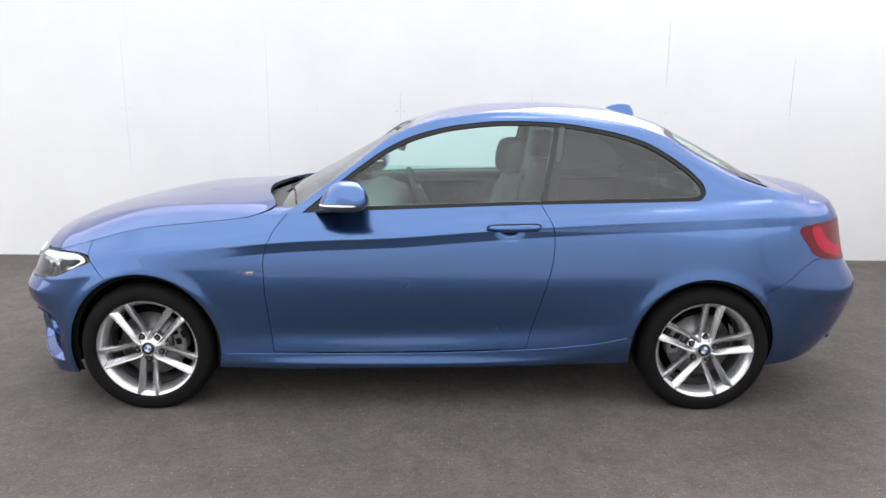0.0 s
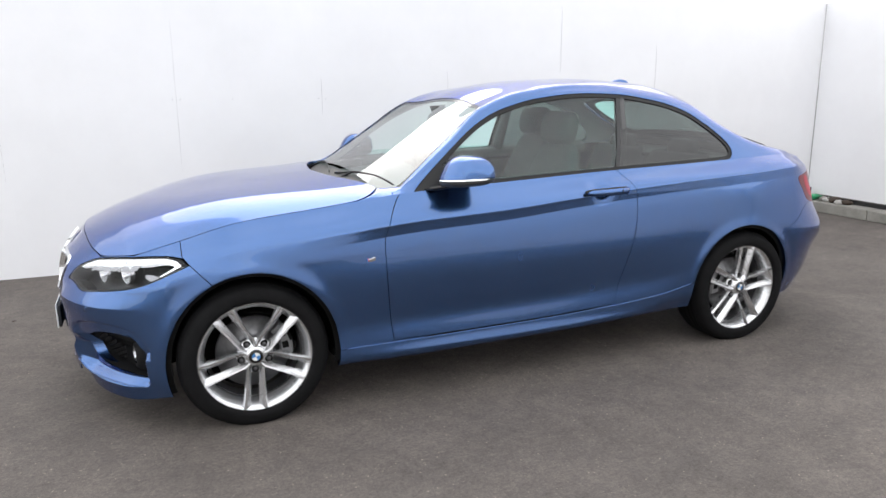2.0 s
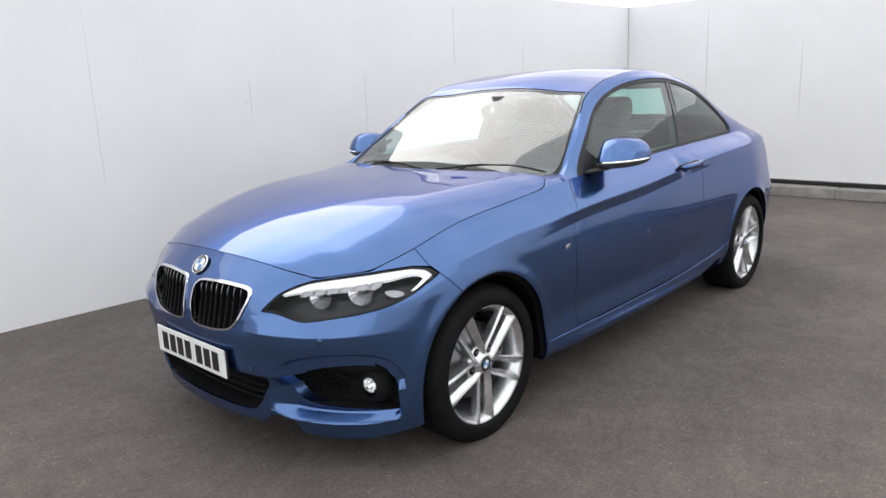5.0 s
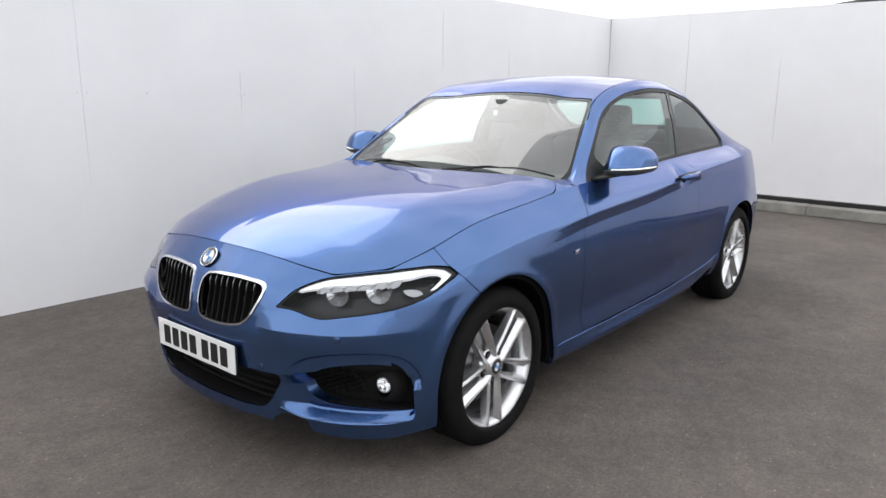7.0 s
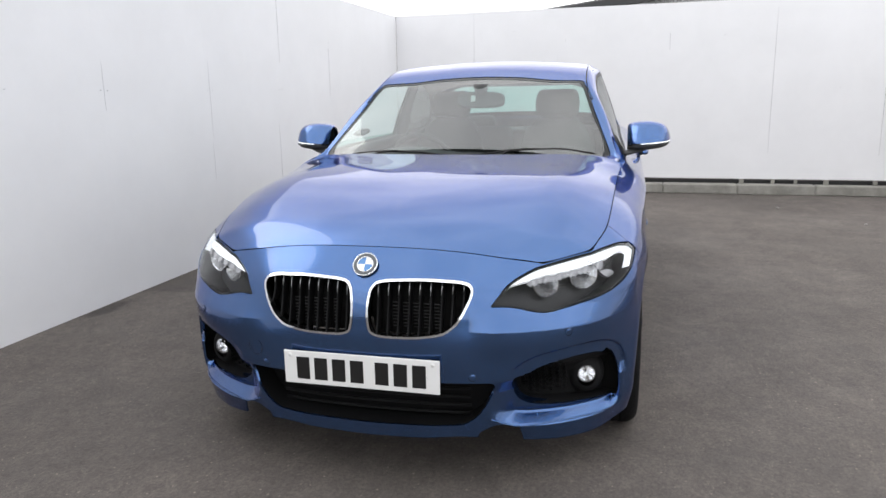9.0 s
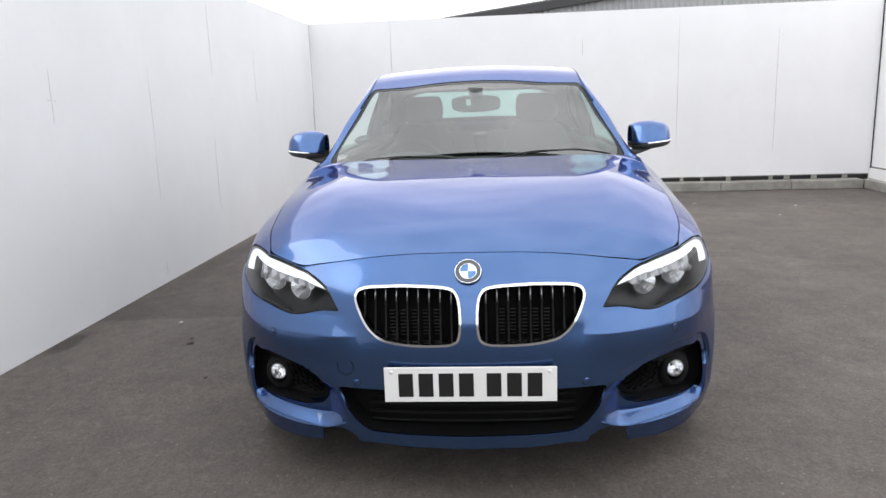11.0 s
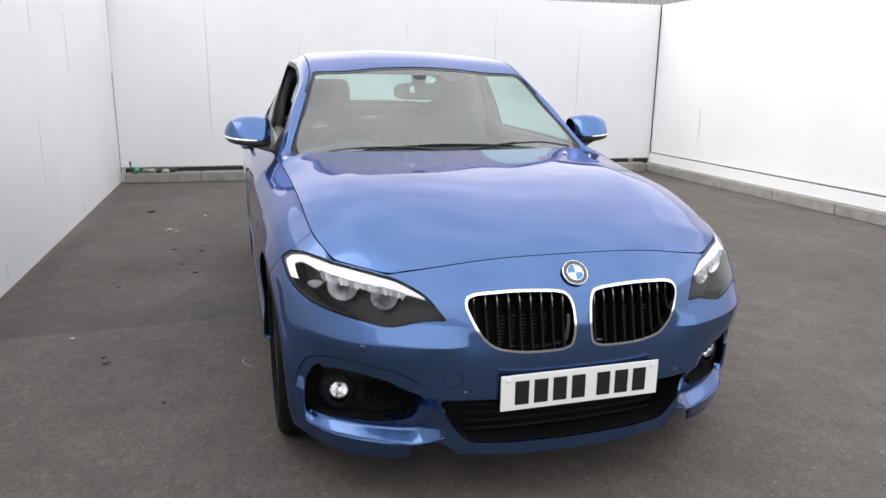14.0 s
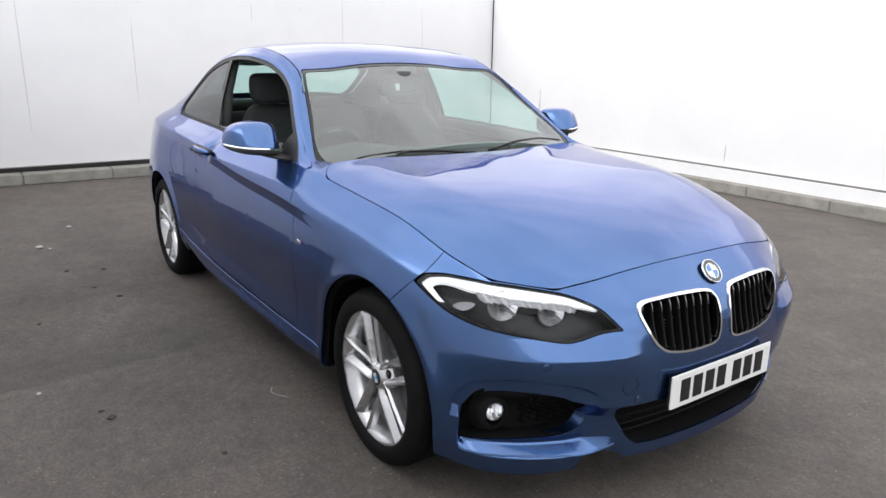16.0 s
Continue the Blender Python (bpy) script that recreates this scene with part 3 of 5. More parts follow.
# The lower body, bending into the cabin side where the two meet.
top_w = np.interp(BELT[:, 0], belt_x, b_w * .67 + h_w * .33 + bulge)
top_z = np.interp(BELT[:, 0], belt_x, b_z * .67 + h_z * .33)
side = np.clip((BELT[:, 0] - .35) / .4, 0, 1) * np.clip((3.25 - BELT[:, 0]) / .25, 0, 1) * (-BELT[:, 1] > .5)
side = side * np.interp(BELT[:, 0], [.9, 1.2, 2.4, 2.7], [1, .5, .5, 1])
extra = 2 * rows_d[-1] - rows_d[-2]
cabv = np.stack([BELT[:, 0], -top_w, top_z], axis=1)
ghost_row = extra * (1 - side[:, None]) + cabv * side[:, None]
full = np.concatenate([rows_d, ghost_row[None]], axis=0)
tv2 = np.concatenate([tv, [tv[-1] + .09]])
BODG = akima(tv2, full, np.linspace(tv[0], tv[-1], NV))

CREASE = [(.15, .775), (.36, .802), (.68, .835), (1.25, .862), (1.6, .89), (1.95, .912), (2.47, .938), (3.06, .962), (3.4, .97)]


def shape_side(G):
    """Swage line, arch flares and handle dish worked into the side."""
    x, y, z = G[..., 0], G[..., 1], G[..., 2]
    flank = np.clip((-y - .6) / .15, 0, 1)
    d = line(CREASE, x.ravel()).reshape(x.shape) - z
    fade = np.interp(x, [.2, .62, 2.5, 3.2], [0, 1, .85, .7]) * flank
    dd = np.maximum(d, 0)
    cut = fade * .0115 * np.minimum(dd / .048, 1) * np.exp(-np.maximum(dd - .048, 0) / .13)
    up = fade * .004 * np.exp(-np.maximum(-d, 0) / .02) * (d <= 0) + fade * .004 * (d > 0) * np.exp(-dd / .012)
    up = up + .003 * flank * np.exp(-((z - .245) / .022) ** 2) * np.interp(x, [.5, .95, 1.9, 2.2], [0, 1, 1, 0])
    for cx, cz, rr in ((.008, .31, .370), (2.668, .31, .358)):
        r = np.hypot(x - cx, z - cz)
        up = up + .008 * flank * np.exp(-((r - rr) / .035) ** 2)
    dish = .027 * np.exp(-((x - 1.725) / .047) ** 2 - ((z - .910) / .036) ** 2) * flank
    lower = .003 * flank * np.exp(-((z - (.40 + .05 * np.clip((x - 1.2) / 1.0, 0, 1))) / .05) ** 2) * np.interp(x, [.4, .7, 2.2, 2.4], [0, 1, 1, 0])
    G = G.copy()
    low_rows = np.clip((1 - np.linspace(0, 1, G.shape[0])[:, None]) / .10, 0, 1)
    wide = .015 * flank * low_rows * np.interp(x, [.2, .62, 1.6, 2.3], [0, 1, 1, 0]) * np.clip((.97 - z) / .08, 0, 1)
    G[..., 1] = y + cut - up * np.clip(low_rows * 2, 0, 1) + dish + lower - wide + .005 * flank * np.exp(-((z - .27) / .05) ** 2) * np.interp(x, [.4, .7, 2.0, 2.3], [0, 1, 1, 0])
    return G


BODG = shape_side(BODG)


FOGHOLE = outline([(.485, .403), (.507, .418), (.535, .434), (.588, .449), (.65, .458), (.71, .458), (.748, .446), (.771, .42), (.783, .385), (.790, .34), (.792, .272), (.782, .248), (.66, .257), (.58, .263), (.525, .274), (.487, .293), (.468, .325), (.465, .36), (.47, .385)], 6)


def shape_blade(G):
    """The ledge in front of each fog lamp intake, drawn back above the blade edge."""
    x, w, z = G[..., 0], -G[..., 1], G[..., 2]
    zl = line([(.39, .262), (.44, .236), (.47, .224), (.50, .218), (.8, .218)], w.ravel()).reshape(w.shape)
    s = np.clip((w - .398) / .07, 0, 1) * np.clip((.80 - w) / .03, 0, 1) * (x < -.3)
    d = z - zl
    tent = np.where(d < 0, 0, np.clip(d / .030, 0, 1)) * np.clip((.39 - z) / .05, 0, 1)
    G = G.copy()
    led = np.where(z > .555, np.clip((.612 - z) / .057, 0, 1), np.clip((z - .45) / .105, 0, 1) ** 1.4) * np.clip((w - .34) / .08, 0, 1) * np.clip((.82 - w) / .12, 0, 1) * (x < -.2)
    low = (x < -.2) & (z < .62) & (w > .42)
    band = np.zeros(x.shape)
    band[low] = np.clip(((.031 + sdf(np.stack([w[low], z[low]], axis=1), FOGHOLE)) / .009), 0, 1)
    band = band * band * (3 - 2 * band) * np.clip((z - .335) / .04, 0, 1) * np.clip((w - .455) / .05, 0, 1)
    G[..., 0] = x + .060 * s * tent - .019 * led + .018 * band
    return G


BODG = shape_blade(BODG)
BODG[:, 0, 1] = BODG[:, -1, 1] = 0
BODY = grid_patch(BODG)

# The bonnet: side edge along the wing, front edge over the grille, rear edge at the scuttle.
i_bf = int(np.argmin(np.hypot(BELT[:, 0] + .571, BELT[:, 1] + .535)))
i_re = int(np.argmin(np.abs(np.where(np.arange(NU) < NU * .5, BELT[:, 0], 9) - .50)))
edge = np.vstack([BELT[i_bf:i_re + 1], [(.557, -.752, .951), (.597, -.722, .967), (.613, -.67, .976)]])
front_e = BELT[:i_bf + 1][::-1]
BU, BV = 120, 64


def resample(c, n):
    c = np.asarray(c, float)
    t = np.concatenate([[0], np.cumsum(np.linalg.norm(np.diff(c, axis=0), axis=1))])
    return akima(t, c, np.linspace(0, t[-1], n))



def evened(c, n):
    """A line of points with its small waves drawn out, ends held."""
    c = np.array(c, float)
    for _ in range(n):
        c[1:-1] = .5 * c[1:-1] + .25 * (c[:-2] + c[2:])
    return c


E_ = evened(resample(edge, BU), 12)
mid_x = np.linspace(-.645, .47, BU)
C_ = np.stack([mid_x, mid_x * 0, line([(-.645, .79), (-.58, .83), (-.48, .868), (-.30, .910), (-.05, .947), (.2, .972), (.47, .992)], mid_x)], axis=1)
F_ = evened(resample(front_e, BV), 4)
R_ = resample([(.613, -.67, .976), (.57, -.5, .984), (.51, -.3, .989), (.47, 0, .992)], BV)
u, v = np.linspace(0, 1, BU)[None, :, None], np.linspace(0, 1, BV)[:, None, None]
COON = (1 - v) * E_[None] + v * C_[None] + (1 - u) * F_[:, None] + u * R_[:, None] - ((1 - u) * (1 - v) * E_[0] + u * (1 - v) * E_[-1] + (1 - u) * v * C_[0] + u * v * C_[-1])
crown = line([(0, 0), (.12, .016), (.35, .034), (.7, .028), (1, .002)], np.linspace(0, 1, BU))
vv = np.linspace(0, 1, BV)[:, None]
COON[..., 2] += crown[None] * (np.sin(np.pi * np.clip(vv, 0, 1) ** .47))
for _ in range(160):
    z_ = COON[..., 2]
    z_[1:-1, 1:-1] = .5 * z_[1:-1, 1:-1] + .125 * (z_[:-2, 1:-1] + z_[2:, 1:-1] + z_[1:-1, :-2] + z_[1:-1, 2:])
    z_[-1, 1:-1] = .5 * z_[-1, 1:-1] + .125 * (2 * z_[-2, 1:-1] + z_[-1, :-2] + z_[-1, 2:])
uu = np.linspace(0, 1, BU)[None]
ridge_v = line([(0, .40), (.25, .36), (.6, .29), (1, .22)], uu[0])[None]
ridge_h = line([(0, 0), (.12, .002), (.4, .006), (.8, .006), (1, .002)], uu[0])[None]
COON[..., 2] += ridge_h * np.exp(-(np.sqrt((vv - ridge_v) ** 2 + .035 ** 2) - .035) / .12)
COON[-1, :, 1] = 0
BONNET = grid_patch(COON)

ARCH_F = outline([(.008 + .360 * math.cos(a), .30 + .381 * math.sin(a)) for a in np.linspace(0, 2 * math.pi, 28, endpoint=False)], 3)
ARCH_R = outline([(2.668 + .352 * math.cos(a), .31 + .362 * math.sin(a)) for a in np.linspace(0, 2 * math.pi, 28, endpoint=False)], 3)
LAMP = outline([(.407, .628, 1), (.428, .656), (.446, .680), (.479, .703), (.542, .728), (.615, .740), (.698, .751), (.767, .758), (.804, .752), (.832, .729, 1), (.824, .690), (.796, .656), (.75, .634), (.69, .621), (.63, .611), (.572, .603), (.54, .606), (.51, .613), (.48, .621), (.448, .626)], 8)
KIDNEY = outline([(.022, .60), (.027, .668), (.05, .698), (.10, .705), (.19, .708), (.29, .703), (.338, .693), (.35, .67), (.338, .632), (.305, .575), (.255, .542), (.17, .531), (.07, .531), (.032, .546)], 6)
INTAKE = outline([(-.42, .385, 1), (.30, .385), (.405, .385), (.418, .375), (.40, .32), (.355, .258), (.31, .234), (.2, .226), (0, .223), (-.2, .226), (-.31, .234), (-.355, .258), (-.40, .32)], 6)
TAIL = outline([(3.113, .888), (3.14, .907), (3.25, .912), (3.6, .92, 1), (3.6, .70, 1), (3.36, .727), (3.21, .766), (3.157, .826), (3.125, .865)], 5)
DLO = outline([(.755, .958, 1), (.88, 1.058), (1.0, 1.152), (1.16, 1.258), (1.3, 1.318), (1.5, 1.364), (1.7, 1.383), (1.95, 1.378), (2.2, 1.343), (2.4, 1.288), (2.55, 1.205), (2.63, 1.143), (2.676, 1.088), (2.680, 1.050), (2.650, 1.020), (2.60, 1.012), (2.4, 1.006), (1.9, .994), (1.3, .977), (1.0, .966)], 6)
DOORLINE = outline([(.70, .965, 1), (.62, .86), (.585, .74), (.592, .56), (.618, .302, 1), (1.2, .305), (1.815, .322, 1), (1.87, .52), (1.925, .72), (1.935, .88), (1.90, .97), (1.865, 1.02, 1), (1.3, 1.06, 1)], 8)


def xz(p):
    return p[0][:, [0, 2]]


def wz(p):
    return np.stack([-p[0][:, 1], p[0][:, 2]], axis=1)


def xw(p):
    return np.stack([p[0][:, 0], -p[0][:, 1]], axis=1)


def less(p, poly, gap=0.0, proj=xz):
    """Cuts an outline out of a patch, with a gap round it."""
    return clip(p, -sdf(proj(p), poly) - gap)


def only(p, poly, gap=0.0, proj=xz):
    """Keeps what lies in an outline, less a gap."""
    return clip(p, sdf(proj(p), poly) - gap)


car = tagged(new("car"), "metallic blue two-door coupe parked on dark tarmac", "car")
GAP = .0016
BUMP_F = [(-1.2, 0), (.03, 0), (.03, .4), (-.13, .625), (-.232, .735), (-.25, .76), (-.25, 1.2), (-1.2, 1.2)]
WING = [(-.25, 1.2), (-.25, .76), (-.232, .735), (-.13, .625), (.03, .4), (.05, .293), (.62, .293), (1.9, .315), (1.9, 1.2)]
SILL = [(.05, 0), (.05, .293), (.62, .293), (1.25, .298), (1.82, .315), (2.1, .338), (2.32, .383), (2.67, .46), (2.67, 0)]
QUARTER = [(1.0, 1.2), (1.0, .30), (1.82, .315), (2.1, .338), (2.32, .383), (2.67, .46), (2.9, .56), (2.93, .59), (3.06, .655), (3.14, .715), (3.2, .745), (3.9, .745), (3.9, 1.2)]
BUMP_R = [(2.67, 0), (2.67, .46), (2.9, .56), (2.93, .59), (3.06, .655), (3.14, .715), (3.2, .745), (3.9, .745), (3.9, 0)]

b = less(less(BODY, ARCH_F), ARCH_R)
fr = near(b, (-2, -2, -1), (.3, 1, 2))
bump = only(fr, BUMP_F, GAP)
lamp_area = only(near(bump, (-1, -2, .5), (-.05, 1, 1)), LAMP, 0, wz)
bump = less(bump, LAMP, .003, wz)
kid_area = only(near(bump, (-1, -2, .4), (0, 1, 1)), KIDNEY, 0, wz)
bump = less(bump, KIDNEY, -.001, wz)
int_area = only(near(bump, (-1, -2, .1), (0, 1, .6)), INTAKE, 0, wz)
bump = less(bump, INTAKE, 0, wz)
fog_area = only(near(bump, (-1, -2, .1), (0, 1, .6)), FOGHOLE, 0, wz)
bump = less(bump, FOGHOLE, 0, wz)
NOTCH = [(.345, .1), (.366, .205), (.392, .220), (.420, .231), (.455, .228), (.488, .220), (.498, .180), (.500, .1)]
bump = less(bump, NOTCH, 0, wz)
emit("front_bumper", biggest(bump), PAINT, car, True, .007)
wing = less(only(near(b, (-.4, -2, .2), (1.0, 0, 1.2)), WING, GAP), DOORLINE, GAP)
wing = clip(wing, .78 - wing[0][:, 0])
wing = clip(wing, np.maximum(-sdf(wz(wing), LAMP) - .001, wing[0][:, 0] + .2))
emit("front_wing", wing, PAINT, car, depth=.014)
door = only(near(b, (.5, -2, .2), (2.1, 0, 1.2)), DOORLINE, GAP)
emit("door", door, PAINT, car, depth=.014)
sill = only(near(b, (0, -2, .1), (2.8, 0, .6)), SILL, .0015)
emit("side_sill", sill, PAINT, car, depth=.014)
side_p = BODY[0][(BODY[0][:, 1] < -.7) & (BODY[0][:, 2] < .6)]


def side_y(x, z):
    """Half width of the side skin at x, z."""
    d = np.hypot(side_p[:, 0] - x, side_p[:, 2] - z)
    i = np.argsort(d)[:4]
    k = 1 / (d[i] + 1e-4)
    return float((-side_p[i, 1] * k).sum() / k.sum())


for s in (1, -1):
    lip = [(x, -s * (side_y(x, z) + .0012), z) for x, z in zip(np.linspace(.40, 2.30, 40), line([(.05, .293), (.62, .293), (1.25, .298), (1.82, .315), (2.1, .338), (2.32, .383)], np.linspace(.40, 2.30, 40)))]
    V, F = tube(lip, .0030, 8)
    part("sill_lip", V, F, PAINT, car)
quarter = less(only(near(b, (1.7, -2, .2), (4, 1, 1.2)), QUARTER, .0015), DOORLINE, GAP)
quarter = clip(quarter, quarter[0][:, 0] - 1.7)
quarter = less(quarter, TAIL, .001)
BOOTX = 3.36
emit("rear_quarter", clip(quarter, BOOTX - quarter[0][:, 0]), PAINT, car, depth=.014)
emit("boot_panel", clip(quarter, quarter[0][:, 0] - BOOTX - .004), PAINT, car, True, .014)
tail = only(near(b, (3.0, -2, .6), (4, 1, 1.1)), TAIL, 0)
tail = clip(tail, -tail[0][:, 1] - .40)
tl = emit("tail_lamp", shifted(tail, .001), REDLAMP, car, depth=.02, label="dark red tail lamp with a brighter bar")
bar = only(shifted(tail, .0025), outline([(3.19, .892), (3.25, .895), (3.28, .85), (3.36, .80), (3.42, .79), (3.40, .745), (3.33, .755), (3.25, .79), (3.205, .84)], 4))
tb = (bar, mirrored(bar))
for o, p in zip(tl, tb):
    part("light_bar", p[0], p[2], REDBAR, o, N=p[1])
emit("rear_bumper", less(only(near(b, (2.6, -2, .1), (4, 1, .9)), BUMP_R, .0015), TAIL, .001), PAINT, car, True, .02)
BON_O = np.vstack([[(.2, -.4), (-.645, -.4)], np.stack([F_[::-1, 0], -F_[::-1, 1]], axis=1), np.stack([E_[1:, 0], -E_[1:, 1]], axis=1), np.stack([R_[1:, 0], -R_[1:, 1]], axis=1), [(.47, -.4)]])
emit("bonnet", clip(BONNET, sdf(xw(BONNET), BON_O) - .003), PAINT, car, True, .015)
ok_b = (np.arange(NU) < NU * .6) & (BELT[:, 1] < -.6)
wt_x = np.linspace(.50, .76, 14)
wt_o = np.stack([wt_x, np.interp(wt_x, BELT[ok_b, 0], BELT[ok_b, 1]), np.interp(wt_x, BELT[ok_b, 0], BELT[ok_b, 2])], axis=1)
wt_i = resample([wt_o[0] + (.006, .006, 0), (.562, -.747, .951), (.602, -.718, .966), (.62, -.68, .973), (.67, -.692, .974), (.73, -.718, .976), (.755, -.735, .985)], 14)
WTOP = wt_i[None] * np.linspace(0, 1, 8)[:, None, None] + wt_o[None] * np.linspace(1, 0, 8)[:, None, None]
WTOP[..., 2] += .004 * np.sin(np.linspace(0, math.pi, 8))[:, None] - .003
emit("wing_top", grid_patch(WTOP), PAINT, car, depth=.012)
emit("bonnet_inner", shifted(BONNET, -.02), UNDER, car, True, 0)

# Boot deck behind the rear window.
i_b0 = int(np.argmin(np.abs(np.where(np.arange(NU) > NU * .5, BELT[:, 0], 9) - 3.0)))
deck_e = BELT[i_b0:]
dn = len(deck_e)
k_ = np.linspace(0, 1, 24)[:, None, None]
deck_c = np.stack([np.linspace(3.02, 3.49, dn), np.zeros(dn), line([(3.02, 1.084), (3.15, 1.074), (3.3, 1.057), (3.43, 1.027), (3.49, 1.000)], np.linspace(3.02, 3.49, dn))], axis=1)
DECK = (1 - k_) * deck_e[None] + k_ * deck_c[None]
DECK[..., 2] += .016 * np.sin(np.pi * k_[..., 0] ** .7) * np.interp(np.linspace(0, 1, dn), [0, .2, .85, 1], [.3, 1, 1, 0])[None]
emit("boot_lid", grid_patch(DECK), PAINT, car, True, .01)

# ---- the cabin: frame, roof, glass ----
SCREEN_O = outline([(.50, -.3, 1), (.50, .62, 1), (.64, .705), (.728, .716, 1), (.98, .628), (1.17, .566), (1.205, .550, 1), (1.235, .40), (1.262, .2), (1.27, 0), (1.262, -.3, 1)], 8)
REAR_O = outline([(2.60, -.3, 1), (2.60, 0), (2.585, .25), (2.545, .45), (2.525, .515), (2.56, .545), (2.75, .568), (2.92, .585), (3.0, .575), (3.04, .5), (3.07, .25), (3.08, 0), (3.08, -.3, 1)], 6)
roof_edge = [(x, w) for x, w in zip(belt_x, d_w)]
ROOFP = [(1.0, -.5)] + [(x, w) for x, w in roof_edge if 1.05 < x < 2.75][::6] + [(2.8, -.5)]
cab = less(CAB, DLO)
cab = less(cab, SCREEN_O, .003, xw)
cab = less(cab, REAR_O, .003, xw)
roof = only(cab, ROOFP, .003, xw)
emit("roof_panel", roof, PAINT, car, True, .012)
frame_p = less(cab, ROOFP, .003, xw)
frame_p = clip(frame_p, np.minimum(frame_p[0][:, 0] - .66, 3.20 - frame_p[0][:, 0]))
emit("cabin_frame", frame_p, PAINT, car, depth=.014)
ditch = less(only(less(less(CAB, SCREEN_O, 0, xw), REAR_O, 0, xw), ROOFP, -.006, xw), ROOFP, .006, xw)
emit("roof_ditch_strip", shifted(ditch, -.006), BLACKTRIM, car, depth=0)

dlo = only(CAB, DLO, .001)
dl = shifted(dlo, -.004)
trim_f = clip(dl, .020 - sdf(xz(dl), DLO))
emit("window_surround", trim_f, BLACKTRIM, car, depth=.012)
PILLAR = [(1.862, .9), (1.890, .9), (1.985, 1.42), (1.962, 1.42)]
glass_z = clip(shifted(dlo, -.009), sdf(xz(shifted(dlo, -.009)), DLO) - .010)
emit("window_pillar", only(shifted(glass_z, .003), PILLAR), BLACKGLOSS, car, depth=.01)
fgl = clip(glass_z, 1.88 + (glass_z[0][:, 2] - 1.0) * .27 - glass_z[0][:, 0])
rgl = clip(glass_z, glass_z[0][:, 0] - 1.88 - (glass_z[0][:, 2] - 1.0) * .27)
SAIL = [(.7, .9), (.945, .9), (.945, 1.04), (.90, 1.10), (.7, 1.10)]
emit("mirror_sail", only(shifted(fgl, .004), SAIL), BLACKTRIM, car, depth=.008)
fgl2 = less(fgl, SAIL, 0)
fw = part("front_side_window", *[fgl2[i] for i in (0, 2)], GLASS, car, "green-tinted side window glass", fgl2[1])
low = mirrored(clip(fgl2, 1.02 - fgl2[0][:, 2]))
part("lowered_side_window", low[0], low[2], GLASS, car, "side window glass wound down", low[1])
for o in emit("rear_side_window", rgl, PRIVACY, car, depth=0, label="dark privacy glass"):
    o.visible_shadow = False
fw.visible_shadow = False
scr = only(CAB, SCREEN_O, .001, xw)
scr = clip(shifted(scr, -.003), scr[0][:, 0] - .52)
SCR_IN = outline([(.60, -.3, 1), (.60, .612), (.735, .690), (.77, .688), (.98, .612), (1.15, .556), (1.185, .536), (1.214, .40), (1.240, .2), (1.248, 0), (1.240, -.3, 1)], 8)
ws = emit("windscreen", shifted(only(scr, SCR_IN, -.010, xw), -.0015), SCREEN, car, True, 0, "clear windscreen with grey tint band")
emit("windscreen_border", less(scr, SCR_IN, 0, xw), FRIT, car, True, 0)
rs = shifted(only(CAB, REAR_O, .001, xw), -.003)
REAR_IN = outline([(2.64, -.3, 1), (2.64, 0), (2.625, .25), (2.59, .42), (2.585, .48), (2.62, .51), (2.75, .53), (2.9, .54), (2.96, .53), (2.99, .45), (3.02, .25), (3.03, 0), (3.03, -.3, 1)], 6)
rw = emit("rear_window", shifted(only(rs, REAR_IN, -.010, xw), -.0015), GLASS, car, True, 0)
emit("rear_window_border", less(rs, REAR_IN, 0, xw), BLACKTRIM, car, True, 0)
emit("rear_window_gasket", shifted(less(only(CAB, REAR_O, .012, xw), REAR_IN, 0, xw), -.017), BLACKTRIM, car, True, 0)
for o in ws + rw:
    o.visible_shadow = False
# Lining inside roof and pillars.
lin = shifted(less(less(less(CAB, [(p[0], p[1]) for p in DLO], -.014), SCREEN_O, .003, xw), REAR_O, .003, xw), -.02)
lin = clip(lin, np.minimum(lin[0][:, 0] - .72, 3.0 - lin[0][:, 0]))
emit("headliner", (lin[0], -lin[1], [f[::-1] for f in lin[2]]), LINING, car, True, 0)

# Dark inner shell behind the gaps.
coarse = grid_patch(BODG[::5, ::5])
shell = shifted(less(less(coarse, ARCH_F, -.02), ARCH_R, -.02), -.02)
for o_, g_ in ((LAMP, 0), (KIDNEY, -.01), (INTAKE, 0), (FOGHOLE, 0)):
    shell = clip(shell, np.maximum(-sdf(wz(shell), o_) - .004, shell[0][:, 0] + .1))
shell = clip(shell, np.maximum(-sdf(wz(shell), NOTCH) - .012, shell[0][:, 0] + .1))
emit("inner_body", shell, UNDER, car, True, 0)

# ---- the car: front details ----
front_pts = BODY[0][(BODY[0][:, 0] < -.1)]


def front_x(w, z):
    """x of the front skin at a half width and height."""
    d = np.hypot(-front_pts[:, 1] - w, front_pts[:, 2] - z)
    i = np.argsort(d)[:4]
    k = 1 / (d[i] + 1e-4)
    return float((front_pts[i, 0] * k).sum() / k.sum())


cab_pts = CAB[0]


def cab_z(x, y):
    d = np.hypot(cab_pts[:, 0] - x, -cab_pts[:, 1] - abs(y))
    i = np.argsort(d)[:4]
    k = 1 / (d[i] + 1e-4)
    return float((cab_pts[i, 2] * k).sum() / k.sum())


def facing(patch, v):
    """A patch turned over, for the inside of a recess."""
    return patch[0] + np.array(v, float), -patch[1], [f[::-1] for f in patch[2]]


